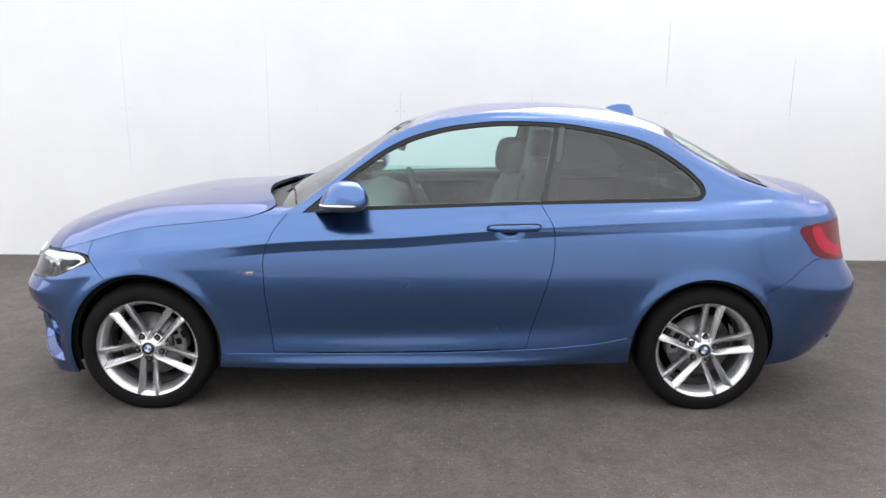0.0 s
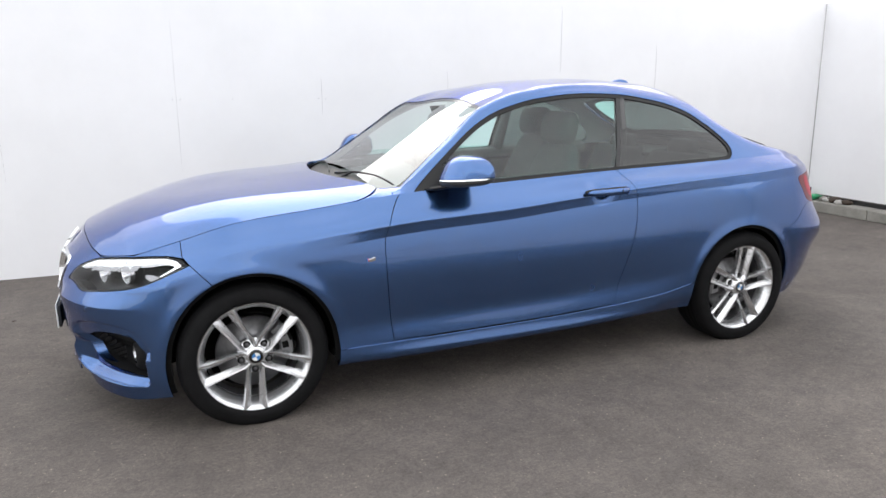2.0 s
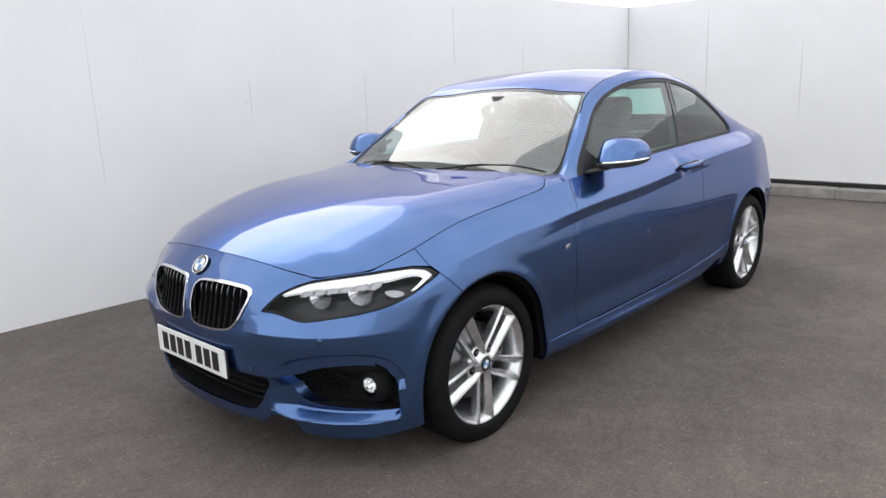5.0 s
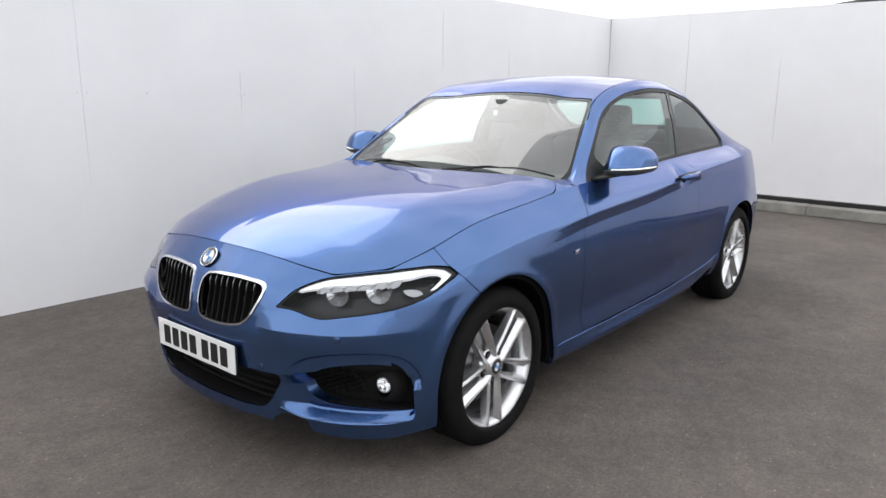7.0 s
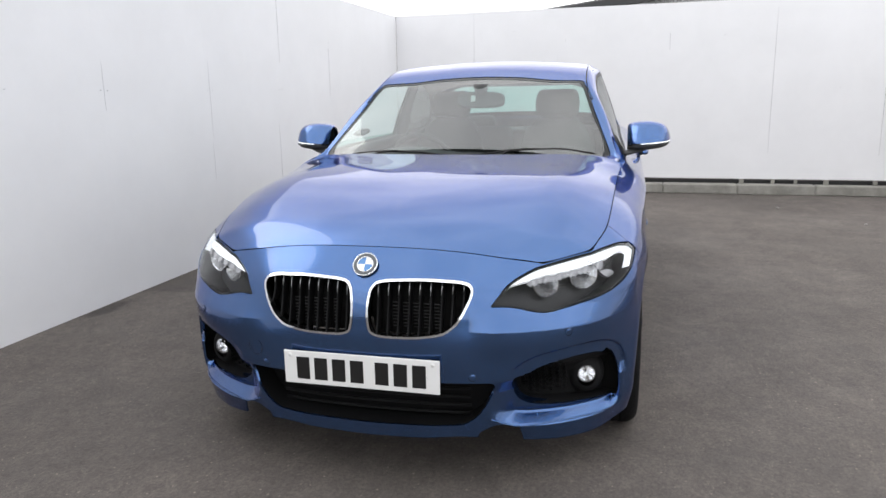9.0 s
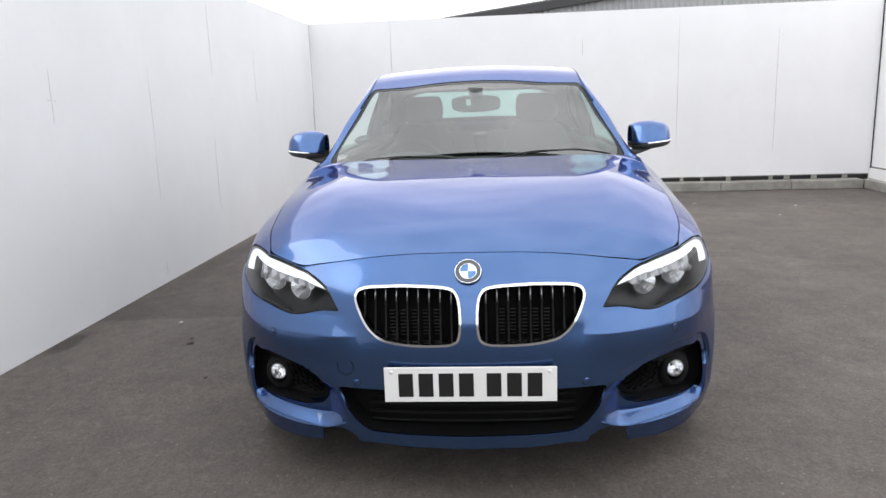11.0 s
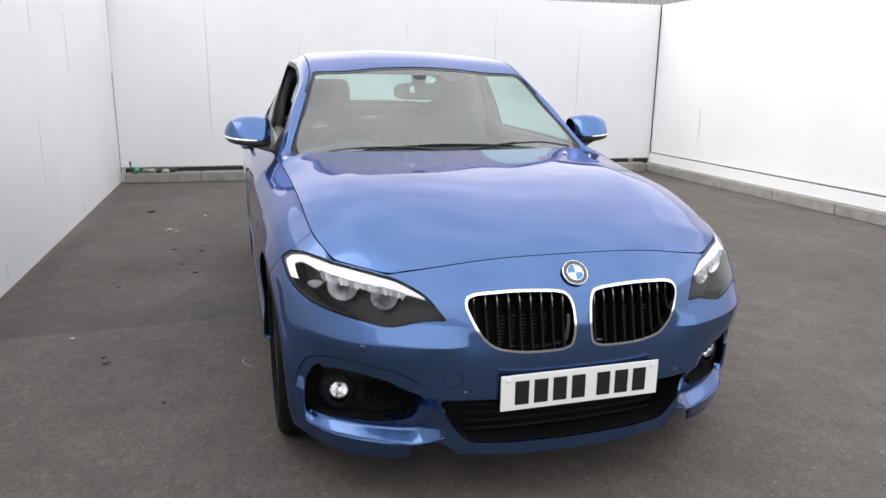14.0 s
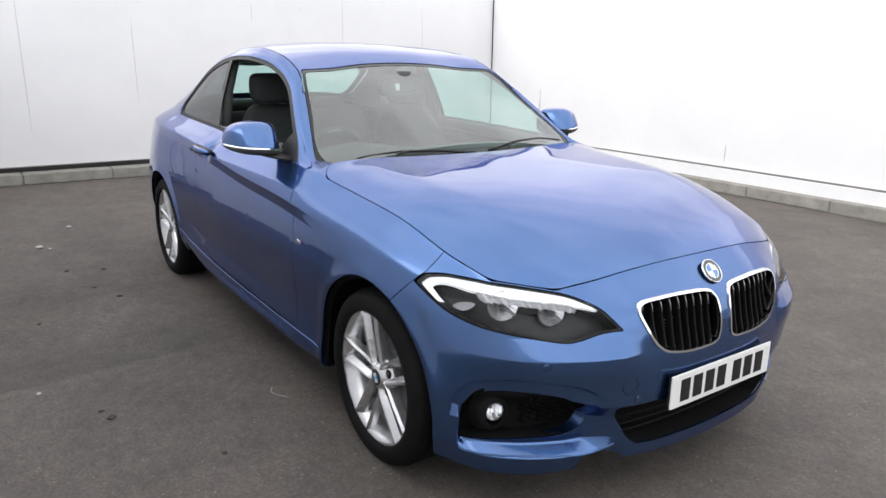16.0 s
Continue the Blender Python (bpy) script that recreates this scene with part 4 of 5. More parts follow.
# Kidney grilles
for s in (1, -1):
    def put(p):
        return p if s == 1 else mirrored(p)
    k_sdf = sdf(wz(kid_area), KIDNEY)
    rg = flange(shifted(clip(kid_area, .007 - k_sdf), .005), .03, (1, 0, 0))
    rg = put(rg)
    g = part("grille_surround", rg[0], rg[2], CHROME, car, "chrome grille surround", rg[1])
    bk = put(shifted(kid_area, 0, (.06, 0, 0)))
    part("grille_backing", bk[0], bk[2], UNDER, g, N=bk[1])
    for i in range(9):
        w0 = .052 + i * .0335
        zs = np.linspace(.53, .71, 60)
        ok = [z for z in zs if sdf(np.array([[w0, z]]), KIDNEY)[0] > .007]
        if len(ok) < 5:
            continue
        V, F = [], []
        zz = np.linspace(ok[0], ok[-1], 9)
        for q, z in enumerate(zz):
            x = front_x(w0, z) + .010 + .012 * math.sin(math.pi * q / 8)
            for dx, dw in ((0, -.0022), (0, .0022), (.004, .0035), (.035, .003), (.035, -.003), (.004, -.0035)):
                V.append((x + dx, -s * (w0 + dw), z))
        for q in range(8):
            for e in range(6):
                F.append((q * 6 + e, q * 6 + (e + 1) % 6, q * 6 + 6 + (e + 1) % 6, q * 6 + 6 + e)[::s])
        part("slat", V, F, SLATBLACK, g, smooth=False)
        # Silver slat ends, which also paint in the glint near the top.
        for k0, k1 in ((6, 8),):
            pts = [Vector(V[q * 6]) * .5 + Vector(V[q * 6 + 1]) * .5 for q in range(k0, k1 + 1)]
            Vt, Ft = tube(pts, [.0008] + [.0022] * (len(pts) - 2) + [.0016], 6)
            part("slat_tip_glint", Vt, Ft, LAMPSILVER, g)
    # radiator fins behind the slats
    bm = bmesh.new()
    for i in range(8):
        for j in range(5):
            x0 = front_x(.18, .58) + .052
            bmesh.ops.create_cube(bm, size=1, matrix=Matrix.Translation((x0, -s * (.10 + j * .034), .552 + i * .011)) @ Matrix.Diagonal((.004, .016, .0025, 1)))
    bm_part("radiator_core", bm, PLASTIC, g)

# Headlamps
for s in (1, -1):
    def put(p):
        return p if s == 1 else mirrored(p)
    lens = put(shifted(lamp_area, -.001))
    h = part("headlamp", lens[0], lens[2], LENS, car, "clear headlamp with white light strip and two round reflectors", lens[1])
    h.visible_shadow = False
    hs = shifted(lamp_area, -.085)
    hs = put(flange(hs, -.08))
    part("housing", hs[0], hs[2], LAMPGREY, h, N=hs[1])
    l_sdf = sdf(wz(lamp_area), LAMP)
    midl = line([(.38, .66), (.45, .682), (.5, .694), (.6, .709), (.7, .720), (.765, .722), (.785, .70), (.84, .690)], wz(lamp_area)[:, 0])
    dr = clip(lamp_area, np.minimum(np.minimum(l_sdf - .003, np.interp(wz(lamp_area)[:, 0], [.4, .5, .65, .75, .79, .84], [.010, .020, .028, .025, .013, .011]) - l_sdf), lamp_area[0][:, 2] - midl))
    dr = put(flange(shifted(dr, -.008), .02))
    part("light_strip", dr[0], dr[2], DRL, h, "bright white light strip", dr[1])
    edge_b = put(shifted(clip(lamp_area, .005 - l_sdf), -.003))
    part("lamp_seal", edge_b[0], edge_b[2], BLACKTRIM, h, N=edge_b[1])
    pan = clip(lamp_area, np.minimum(np.minimum(midl + .004 - lamp_area[0][:, 2], lamp_area[0][:, 2] - midl + .024 + .003 * np.sin(wz(lamp_area)[:, 0] * 420)), np.minimum(np.minimum(wz(lamp_area)[:, 0] - .50, .73 - wz(lamp_area)[:, 0]), l_sdf - .012)))
    pan = (pan[0] + np.stack([.028 + .006 * np.sin(pan[0][:, 1] * 160), 0 * pan[0][:, 0], 0 * pan[0][:, 0]], axis=1), pan[1], pan[2])
    pan = put(pan)
    part("chrome_panel", pan[0], pan[2], LAMPSILVER, h, smooth=False)
    for w0, z0, rr, d0 in ((.540, .666, .040, .056), (.652, .682, .046, .068)):
        prof = [(rr * k, .045 * k * k) for k in (.18, .3, .45, .6, .75, .9, 1.0)] + [(rr * 1.05, .045), (rr * 1.06, .03)]
        V, F = lathe(prof, 22)
        R = pose(front_x(w0, z0) + d0 + .048, -s * w0, z0, 0, 0, -90 + s * 24)
        part("reflector", [R @ Vector(p) for p in V], F, REFLECTOR, h, "round faceted chrome reflector", smooth=False)
        V, F = lathe([(0, .026), (rr * .16, .024), (rr * .2, .018), (rr * .2, .0)], 14)
        part("bulb_shield", [R @ Vector(p) for p in V], F, DARKMETAL, h)
    ind = only(lamp_area, outline([(.757, .702), (.790, .698), (.803, .685), (.790, .677), (.772, .684)], 4), 0, wz)
    ind = put(flange(shifted(ind, -.05), .01))
    part("indicator_reflector", ind[0], ind[2], LAMPSILVER, h, N=ind[1])

# Lower intake, fog intakes and blades
duct = flange(shifted(int_area, 0, (.11, 0, 0)), -.10, (1, 0, 0))
Vd, Nd, Fd = whole((duct[0].copy(), duct[1].copy(), duct[2]))
part("lower_intake", Vd, Fd, DUCT, car, "black lower air intake", Nd)
for j in range(4):
    zz = .245 + .03 * j
    pts = [(front_x(abs(w), zz) + .075, w, zz) for w in np.linspace(-.33, .33, 15)]
    V, F = tube(pts, .005, 6)
    part("intake_bar", V, F, DUCT, car)
for s in (1, -1):
    def put(p):
        return p if s == 1 else mirrored(p)
    fg = flange(shifted(fog_area, -.01, (.07, 0, 0)), -.075, (1, 0, 0))
    fg = put(fg)
    fi = part("fog_intake", fg[0], fg[2], DUCT, car, "black fog lamp intake", fg[1])
    f_sdf = sdf(wz(fog_area), FOGHOLE)
    fw_ = wz(fog_area)
    brow = clip(fog_area, np.minimum(np.minimum(f_sdf + .001, .026 - f_sdf), fw_[:, 1] - line([(.44, .41), (.5, .395), (.6, .41), (.7, .418), (.735, .425), (.76, .47)], fw_[:, 0])))
    bt = np.clip((sdf(wz(brow), FOGHOLE) - .001) / .025, 0, 1)
    brow = (brow[0] + np.stack([.0002 + .030 * bt, bt * 0, bt * 0], axis=1), brow[1], brow[2])
    brow = put(flange(brow, .01))
    part("intake_brow", brow[0], brow[2], PAINT, fi, "blue brow", brow[1])
    ring_ = [p for p in FOGHOLE if p[0] < .60]
    ring_.sort(key=lambda p: math.atan2(p[1] - .35, p[0] - .63) % (2 * math.pi))
    nr = len(ring_)
    V = [(front_x(w, z) + d, -s * (w + e), z) for d, e in ((.001, 0), (.02, .002), (.045, .005)) for w, z in ring_]
    part("intake_cheek", V, [(j * nr + q, j * nr + q + 1, j * nr + nr + q + 1, j * nr + nr + q)[::s] for j in range(2) for q in range(nr - 1)], PAINT, fi)
    we_ = np.linspace(.405, .775, 40)
    ze_ = np.interp(we_, [.39, .44, .47, .50, .8], [.261, .235, .223, .2175, .2175])
    V, F = tube([(front_x(w, z) - .0005, -s * w, z) for w, z in zip(we_, ze_)], .0028, 8)
    part("blade_edge", V, F, PAINT, car)
    # fog lamp
    M_ = pose(-.456, -s * .686, .338, 0, 0, -90 + s * 12)
    V, F = lathe([(.024, .0), (.030, .004), (.031, .009), (.030, .011), (.0275, .0095)], 36)
    fl = part("fog_lamp", [M_ @ Vector(p) for p in V], F, DARKMETAL, car, "round clear fog lamp with chrome bowl")
    V, F = lathe([(.004, -.02), (.014, -.013), (.023, -.002), (.0275, .009)], 12)
    part("reflector", [M_ @ Vector(p) for p in V], F, REFLECTOR, fl, smooth=False)
    V, F = lathe([(0, .017), (.012, .016), (.021, .013), (.028, .009)], 32)
    part("lens", [M_ @ Vector(p) for p in V], F, LENS, fl).visible_shadow = False
    V, F = lathe([(.031, .010), (.043, .008), (.056, -.008), (.068, -.04)], 36)
    part("fog_lamp_bezel", [M_ @ Vector((p[0], p[1], p[2] * 1.15 - .008)) for p in V], F, DUCT, fl)
    # honeycomb beside the fog lamp
    bm = bmesh.new()
    for i in range(7):
        for j in range(6):
            w0, z0 = .49 + .021 * i, .306 + .018 * j + (.009 if i % 2 else 0)
            if sdf(np.array([[w0, z0]]), FOGHOLE)[0] < .022 or w0 > .63:
                continue
            bmesh.ops.create_cone(bm, cap_ends=False, segments=6, radius1=.010, radius2=.010, depth=.012, matrix=Matrix.Translation((front_x(w0, z0) + .05, -s * w0, z0)) @ Matrix.Rotation(math.pi / 2, 4, "Y"))
    bm_part("mesh_grille", bm, DUCT, fi)
    # parking sensors
    for w0, z0 in ((.638, .54), (.352, .405)):
        M_ = pose(front_x(w0, z0) - .0005, -s * w0, z0, 0, 0, -90 + s * (38 if w0 > .5 else 8))
        V, F = lathe([(0, .0006), (.0105, .0006), (.0115, 0)], 20)
        part("parking_sensor", [M_ @ Vector(p) for p in V], F, PAINT, car)
        V, F = lathe([(.0115, .0004), (.0130, .0004)], 20)
        part("sensor_ring", [M_ @ Vector(p) for p in V], F, BLACKTRIM, car)
M_ = pose(front_x(.388, .455) - .001, .388, .455, 0, 0, -90 - 14)
V, F = lathe([(.0262, .0012), (.028, .0012)], 40)
part("towing_eye_cover_seam", [M_ @ Vector(p) for p in V], F, BLACKTRIM, car)

# Number plate: characters shown as plain bars
pl = bm_part("number_plate", box_bm(.006, .52, .111, pose(-.784, 0, .415, 0, 0, 0), .0025, 2), WHITEP, car, "white number plate with plain black bars")
bm_part("plate_holder", box_bm(.012, .51, .10, pose(-.774, 0, .412), .003, 1), PLASTIC, pl)
xb, y0 = -.7878, .219
for i in range(7):
    yc = y0 - .025 - i * .061 - (.022 if i > 3 else 0)
    bm_part("plate_bar", box_bm(.0012, .044, .074, pose(xb, yc, .414), 0), INK, pl)
for y_ in (-.238, .238):
    V, F = lathe([(0, .0018), (.006, .0015), (.0072, 0)], 16)
    M_ = pose(xb + .0006, y_, .456, 0, 0, -90)
    part("plate_screw", [M_ @ Vector(p) for p in V], F, WHITEP, pl)


def roundel(m, r, parent):
    """A round badge: black ring, chrome rims, four plain quarters."""
    V, F = lathe([(r * .64, .0035), (r * .66, .0042), (r * .93, .0042), (r * .95, .0035)], 36)
    e = part("roundel", [m @ Vector(p) for p in V], F, BADGERING, parent, "round silver badge with blue and white quarters")
    for a, b_ in ((.60, .66), (.93, 1.0)):
        V, F = lathe([(r * a, .002), (r * (a + .01), .005), (r * (b_ - .01), .005), (r * b_, .0)], 36)
        part("rim", [m @ Vector(p) for p in V], F, CHROME, e)
    for q in range(4):
        V, F = lathe([(0, .0045), (r * .3, .0043), (r * .61, .0038)], 8, q * math.pi / 2, (q + 1) * math.pi / 2)
        part("quarter", [m @ Vector(p) for p in V], F, WHITEP if q % 2 == 0 else EMBLUE, e)
    return e


nx = Vector((-.76, 0, .65))
ex, ey = Vector((0, -1, 0)), -nx
ez = ex.cross(ey)
B_ = Matrix(((ex.x, ey.x, ez.x, -.700), (ex.y, ey.y, ez.y, 0), (ex.z, ey.z, ez.z, .743), (0, 0, 0, 1)))
roundel(B_, .041, car)

# Wing badges, door handles, mirrors, tail fin
for s in (1, -1):
    for k, (m_, dx, wd) in enumerate(((EMBLUE, -.0200, .003), (M_BLUE, -.0170, .003), (M_RED, -.0140, .003), (CHROME, .0040, .031))):
        bmb = box_bm(wd, .003, .015, pose(.518 + dx, -s * .8925, .69, 0, -14, 0), .001, 1)
        bm_part("wing_badge_bar", bmb, m_, car)
    V, F = tube([(1.625, -s * 0.885, .909), (1.635, -s * 0.896, .909), (1.68, -s * 0.906, .910), (1.75, -s * 0.908, .911), (1.80, -s * 0.906, .912), (1.85, -s * 0.898, .913), (1.862, -s * 0.886, .913)],
                [.006, .012, .0152, .0156, .0160, .0148, .0085], 14, 1.1)
    hd = part("door_handle", V, F, PAINT, car, "blue door handle")
    bm_part("lock_seam", box_bm(.0018, .003, .031, pose(1.806, -s * .923, .912)), BLACKTRIM, hd)
    V, F = tube([(1.618, -s * .874, .909), (1.632, -s * .877, .909), (1.68, -s * .879, .910), (1.75, -s * .879, .911), (1.80, -s * .879, .912), (1.856, -s * .876, .913), (1.870, -s * .872, .913)],
                [.0068, .0129, .0161, .0165, .0169, .0157, .0092], 14, 1.06)
    part("handle_gasket", V, F, BLACKTRIM, hd)
    # mirror
    st = [(.795, .978, .060, .985, 1.098), (.81, .970, .078, .978, 1.110), (.85, .958, .094, .978, 1.119), (.90, .960, .098, .982, 1.120), (.95, .972, .090, .989, 1.111), (.98, .985, .072, .998, 1.092), (.995, .998, .048, 1.008, 1.068), (1.002, 1.006, .022, 1.02, 1.05), (1.005, 1.010, .001, 1.034, 1.036)]
    sa = np.array(st)
    wq = .795 + .210 * np.sin(np.linspace(0, math.pi / 2, 26))
    pr = akima(sa[:, 0], sa[:, 1:], wq)
    ang = np.linspace(0, 2 * math.pi, 49)
    G = np.zeros((49, 26, 3))
    for q, a in enumerate(ang):
        c_, s_ = math.cos(a), math.sin(a)
        ex_ = math.copysign(abs(c_) ** .62, c_)
        ez_ = math.copysign(abs(s_) ** .72, s_)
        hz = (pr[:, 3] - pr[:, 2]) / 2
        zc_ = (pr[:, 3] + pr[:, 2]) / 2
        lean = .60 * hz * ez_
        G[q, :, 0] = pr[:, 0] + .012 + pr[:, 1] * ex_ * 1.04 + lean * (1 - ex_) / 2 - .10 * hz * max(ez_, 0)
        G[q, :, 1] = -wq
        G[q, :, 2] = zc_ + hz * ez_
    mp_ = grid_patch(G[:, ::-1])
    split = mp_[0][:, 2] - (1.003 + .09 * (-mp_[0][:, 1] - .8))
    cap = clip(mp_, split - .007)
    ramp = .0067 * np.clip((mp_[0][:, 0] - 1.015) / .02, 0, 1)
    lowm = clip(mp_, ramp - split)
    strip = clip(mp_, np.minimum(.0068 - split, split - ramp))
    strip_w = clip(strip, -strip[0][:, 1] - .86)
    strip_b = biggest(clip(strip, .859 + strip[0][:, 1]), .5)
    if s == -1:
        cap, lowm, strip_w, strip_b = [mirrored(p) for p in (cap, lowm, strip_w, strip_b)]
    mr = part("door_mirror", cap[0], cap[2], PAINT, car, "blue door mirror with white indicator strip", cap[1])
    part("lower_housing", lowm[0], lowm[2], MIRRORBASE, mr, N=lowm[1])
    bm_part("mirror_bezel", box_bm(.006, .112, .070, pose(1.058, -s * .878, 1.052), .0028, 2), BLACKTRIM, mr)
    part("indicator_strip", strip_w[0], strip_w[2], DRL, mr, "white indicator strip", strip_w[1])
    part("strip_end", strip_b[0], strip_b[2], BLACKGLOSS, mr, N=strip_b[1])
    bm_part("mirror_glass", box_bm(.004, .104, .062, pose(1.0615, -s * .878, 1.052), .0015, 1), MIRROR, mr)
    V, F = tube([(.86, -s * .760, .964), (.875, -s * .80, .972), (.91, -s * .85, .985), (.95, -s * .88, .994)], [.055, .050, .046, .046], 14, .22)
    part("mirror_arm", V, F, BLACKTRIM, mr)

G = np.zeros((9, 14, 3))
for i, t_ in enumerate(np.linspace(0, 1, 14)):
    hgt = .062 * math.sin(math.pi * min(t_ * .62 + .0, .5)) ** 1.3 * (1 if t_ < .86 else max(0, (1 - t_) / .14) ** .5)
    wid = .032 * (1 - .55 * t_) * (1 if t_ > .05 else .3)
    for j, a in enumerate(np.linspace(-1, 1, 9)):
        x_ = 2.30 + .215 * t_
        zb_ = line([(2.2, 1.438), (2.35, 1.42), (2.55, 1.367)], x_)[0]
        G[j, i] = (x_, a * wid, zb_ + hgt * (1 - abs(a) ** 2.2))
fp = grid_patch(G)
part("roof_aerial_fin", fp[0], fp[2], PAINT, car, "blue shark-fin roof aerial", fp[1])

# Scuttle and wipers
ys = np.linspace(-.70, .70, 31)
A = [(float(np.interp(abs(y), [0, .3, .5, .67, .72], [.455, .495, .545, .575, .575])), y, float(np.interp(abs(y), [0, .3, .5, .67, .72], [.950, .947, .940, .930, .925]))) for y in ys]
B = [(float(np.interp(abs(y), [0, .3, .5, .6, .7], [.625, .635, .668, .705, .738])), y) for y in ys]
B = [(x, y, cab_z(x, y) - .026) for x, y in B]
part("scuttle_panel", A + B, [(q, q + 31, q + 32, q + 1) for q in range(30)], PLASTIC, car, "black plastic scuttle panel")
for y0_, y1_, x0_, x1_, ap in ((-.65, -.08, .705, .575, -.16), (.0, .56, .565, .655, .48)):
    pts = []
    for k in np.linspace(0, 1, 12):
        y = y0_ + (y1_ - y0_) * k
        x = x0_ + (x1_ - x0_) * k + .008 * math.sin(math.pi * k)
        pts.append((x, y, cab_z(max(x, .63), y) - .55 * max(0, .63 - x) - .006))
    V, F = tube(pts, .004, 6, 1.5)
    wb = part("wiper", V, F, BLACKTRIM, car, "black wiper blade and arm")
    m_ = pts[6]
    V, F = tube([(m_[0], m_[1], m_[2] + .005), (m_[0] - .02, (m_[1] + ap) / 2, m_[2] - .002), (.545, ap, .945)], [.004, .006, .009], 6)
    part("wiper_arm", V, F, BLACKTRIM, wb)

# ---- wheels ----
def wheel(x, y_out, turn, s):
    """An alloy wheel with five twin spokes, its face at half width y_out."""
    M = pose(x, -s * y_out, .305, 0, 0, 0) @ (Matrix.Identity(4) if s == 1 else Matrix.Diagonal((1, -1, 1, 1)))

    def fin(V, k=1.0):
        out = [M @ Vector((v[0] * k, v[1], v[2] * k)) for v in V]
        for p in out:
            p.z = max(p.z, .001)
        return out

    def ff(F):
        return F if s == 1 else [f[::-1] for f in F]
    V, F = lathe([(.238, .002), (.2415, .0), (.2425, -.006), (.237, -.010), (.232, -.011), (.225, -.018), (.213, -.036), (.205, -.056), (.201, -.072), (.200, -.085)], 72)
    # The deep barrel is silver too; its shade is put into the colour.
    Vb, Fb = lathe([(.200, -.085), (.200, -.095), (.203, -.17), (.222, -.19)], 64)
    w = part("wheel", fin(V, 1.015), ff(F), ALLOY, car, "silver alloy wheel with five twin spokes")
    part("barrel", fin(Vb, 1.015), ff(Fb), SHADEBARREL, w)
    V, F = lathe([(.239, -.006), (.243, .003), (.246, .008), (.262, .0095), (.278, .008), (.292, .004), (.303, -.004), (.311, -.017), (.3165, -.032), (.318, -.05), (.318, -.115), (.318, -.165), (.3165, -.18), (.31, -.196), (.29, -.21), (.26, -.215), (.232, -.20)], 96)
    part("tyre", fin(V), ff(F), RUBBER, w, "black low-profile tyre")
    V, F = [], []
    for i in range(80):
        for a_, r_, h_ in ((0, .3105, -.0135), (0, .3195, -.034), (0, .3195, -.05), (2.9, .3105, -.0135), (2.9, .3195, -.034), (2.9, .3195, -.05)):
            an = radians(i * 4.5 + a_ + (h_ + .05) * 40)
            V.append((r_ * math.cos(an), -h_, r_ * math.sin(an)))
        q = 6 * i
        F += [(q, q + 1, q + 4, q + 3), (q + 1, q + 2, q + 5, q + 4)]
    tagged(part("tread_edge", fin(V), ff(F), RUBBER, w, smooth=False), "", "", "", "stuff")
    for h in (-.055, -.085, -.125, -.155):
        V, F = lathe([(.3187, h + .004), (.3187, h - .004)], 72)
        part("tread_groove", fin(V), ff(F), UNDER, w)
    V, F = lathe([(0, -.016), (.03, -.016), (.038, -.0185), (.044, -.027), (.05, -.036), (.076, -.038), (.080, -.05), (.080, -.08)], 40)
    part("hub", fin(V), ff(F), ALLOY, w)
    for i in range(5):
        for e in (-1, 1):
            a0 = radians(turn + 72 * i)
            V, F = [], []
            sts = [(.030, .0150, .0120, -.020, .05), (.046, .0245, .0105, -.019, .05), (.064, .0285, .0110, -.017, .048), (.09, .0292, .0120, -.015, .044), (.13, .0300, .0138, -.012, .04), (.18, .0325, .0156, -.009, .036), (.215, .0348, .0176, -.007, .03), (.2365, .0362, .0195, -.007, .02)]
            for r, off, hw, h, th in sts:
                c = e * off
                lo, hi = c - hw, c + hw
                w_ = hi - lo
                sec = [(0, -th), (0, -min(.021, th * .8)), (.56, -.0025), (.82, 0), (1, -.009), (1, -th)]
                if e < 0:
                    sec = [(1 - a_, b_) for a_, b_ in sec[::-1]]
                for t_, hh in [(lo + w_ * a_, h + b_) for a_, b_ in sec]:
                    V.append((r * math.cos(a0) - t_ * math.sin(a0), -hh, r * math.sin(a0) + t_ * math.cos(a0)))
            for q in range(len(sts) - 1):
                for k in range(5):
                    F.append((q * 6 + k, q * 6 + k + 1, q * 6 + 7 + k, q * 6 + 6 + k))
            F.append((0, 5, 4, 3, 2, 1))
            F.append(tuple(42 + k for k in range(6)))
            part("spoke", fin(V, 1.015), ff(F), ALLOY, w, smooth=False)
        a1 = radians(turn + 72 * i)
        V, F = lathe([(0, -.029), (.007, -.029), (.0085, -.032), (.0085, -.04)], 10)
        V = [(v[0] + .061 * math.cos(a1), v[1], v[2] + .061 * math.sin(a1)) for v in V]
        part("wheel_bolt", fin(V), ff(F), DARKMETAL, w)
        V, F = lathe([(0, -.0345), (.0155, -.0345), (.0165, -.038)], 16)
        V = [(v[0] + .061 * math.cos(a1), v[1], v[2] + .061 * math.sin(a1)) for v in V]
        part("bolt_recess", fin(V), ff(F), UNDER, w)
    V, F = lathe([(.0, -.0895), (.06, -.09), (.085, -.082), (.088, -.094), (.158, -.094), (.158, -.114), (.08, -.114)], 64)
    part("brake_disc", fin(V), ff(F), STEEL, w, "steel brake disc")
    a_ = 20 if x < 1 else 165
    V, F = lathe([(.112, -.13), (.112, -.066), (.12, -.060), (.158, -.060), (.168, -.068), (.168, -.13)], 12, radians(a_ - 27), radians(a_ + 27))
    F += [tuple(range(6)), tuple(range(77, 71, -1))]
    part("brake_caliper", fin(V), ff(F), CALIPER, w, smooth=False)
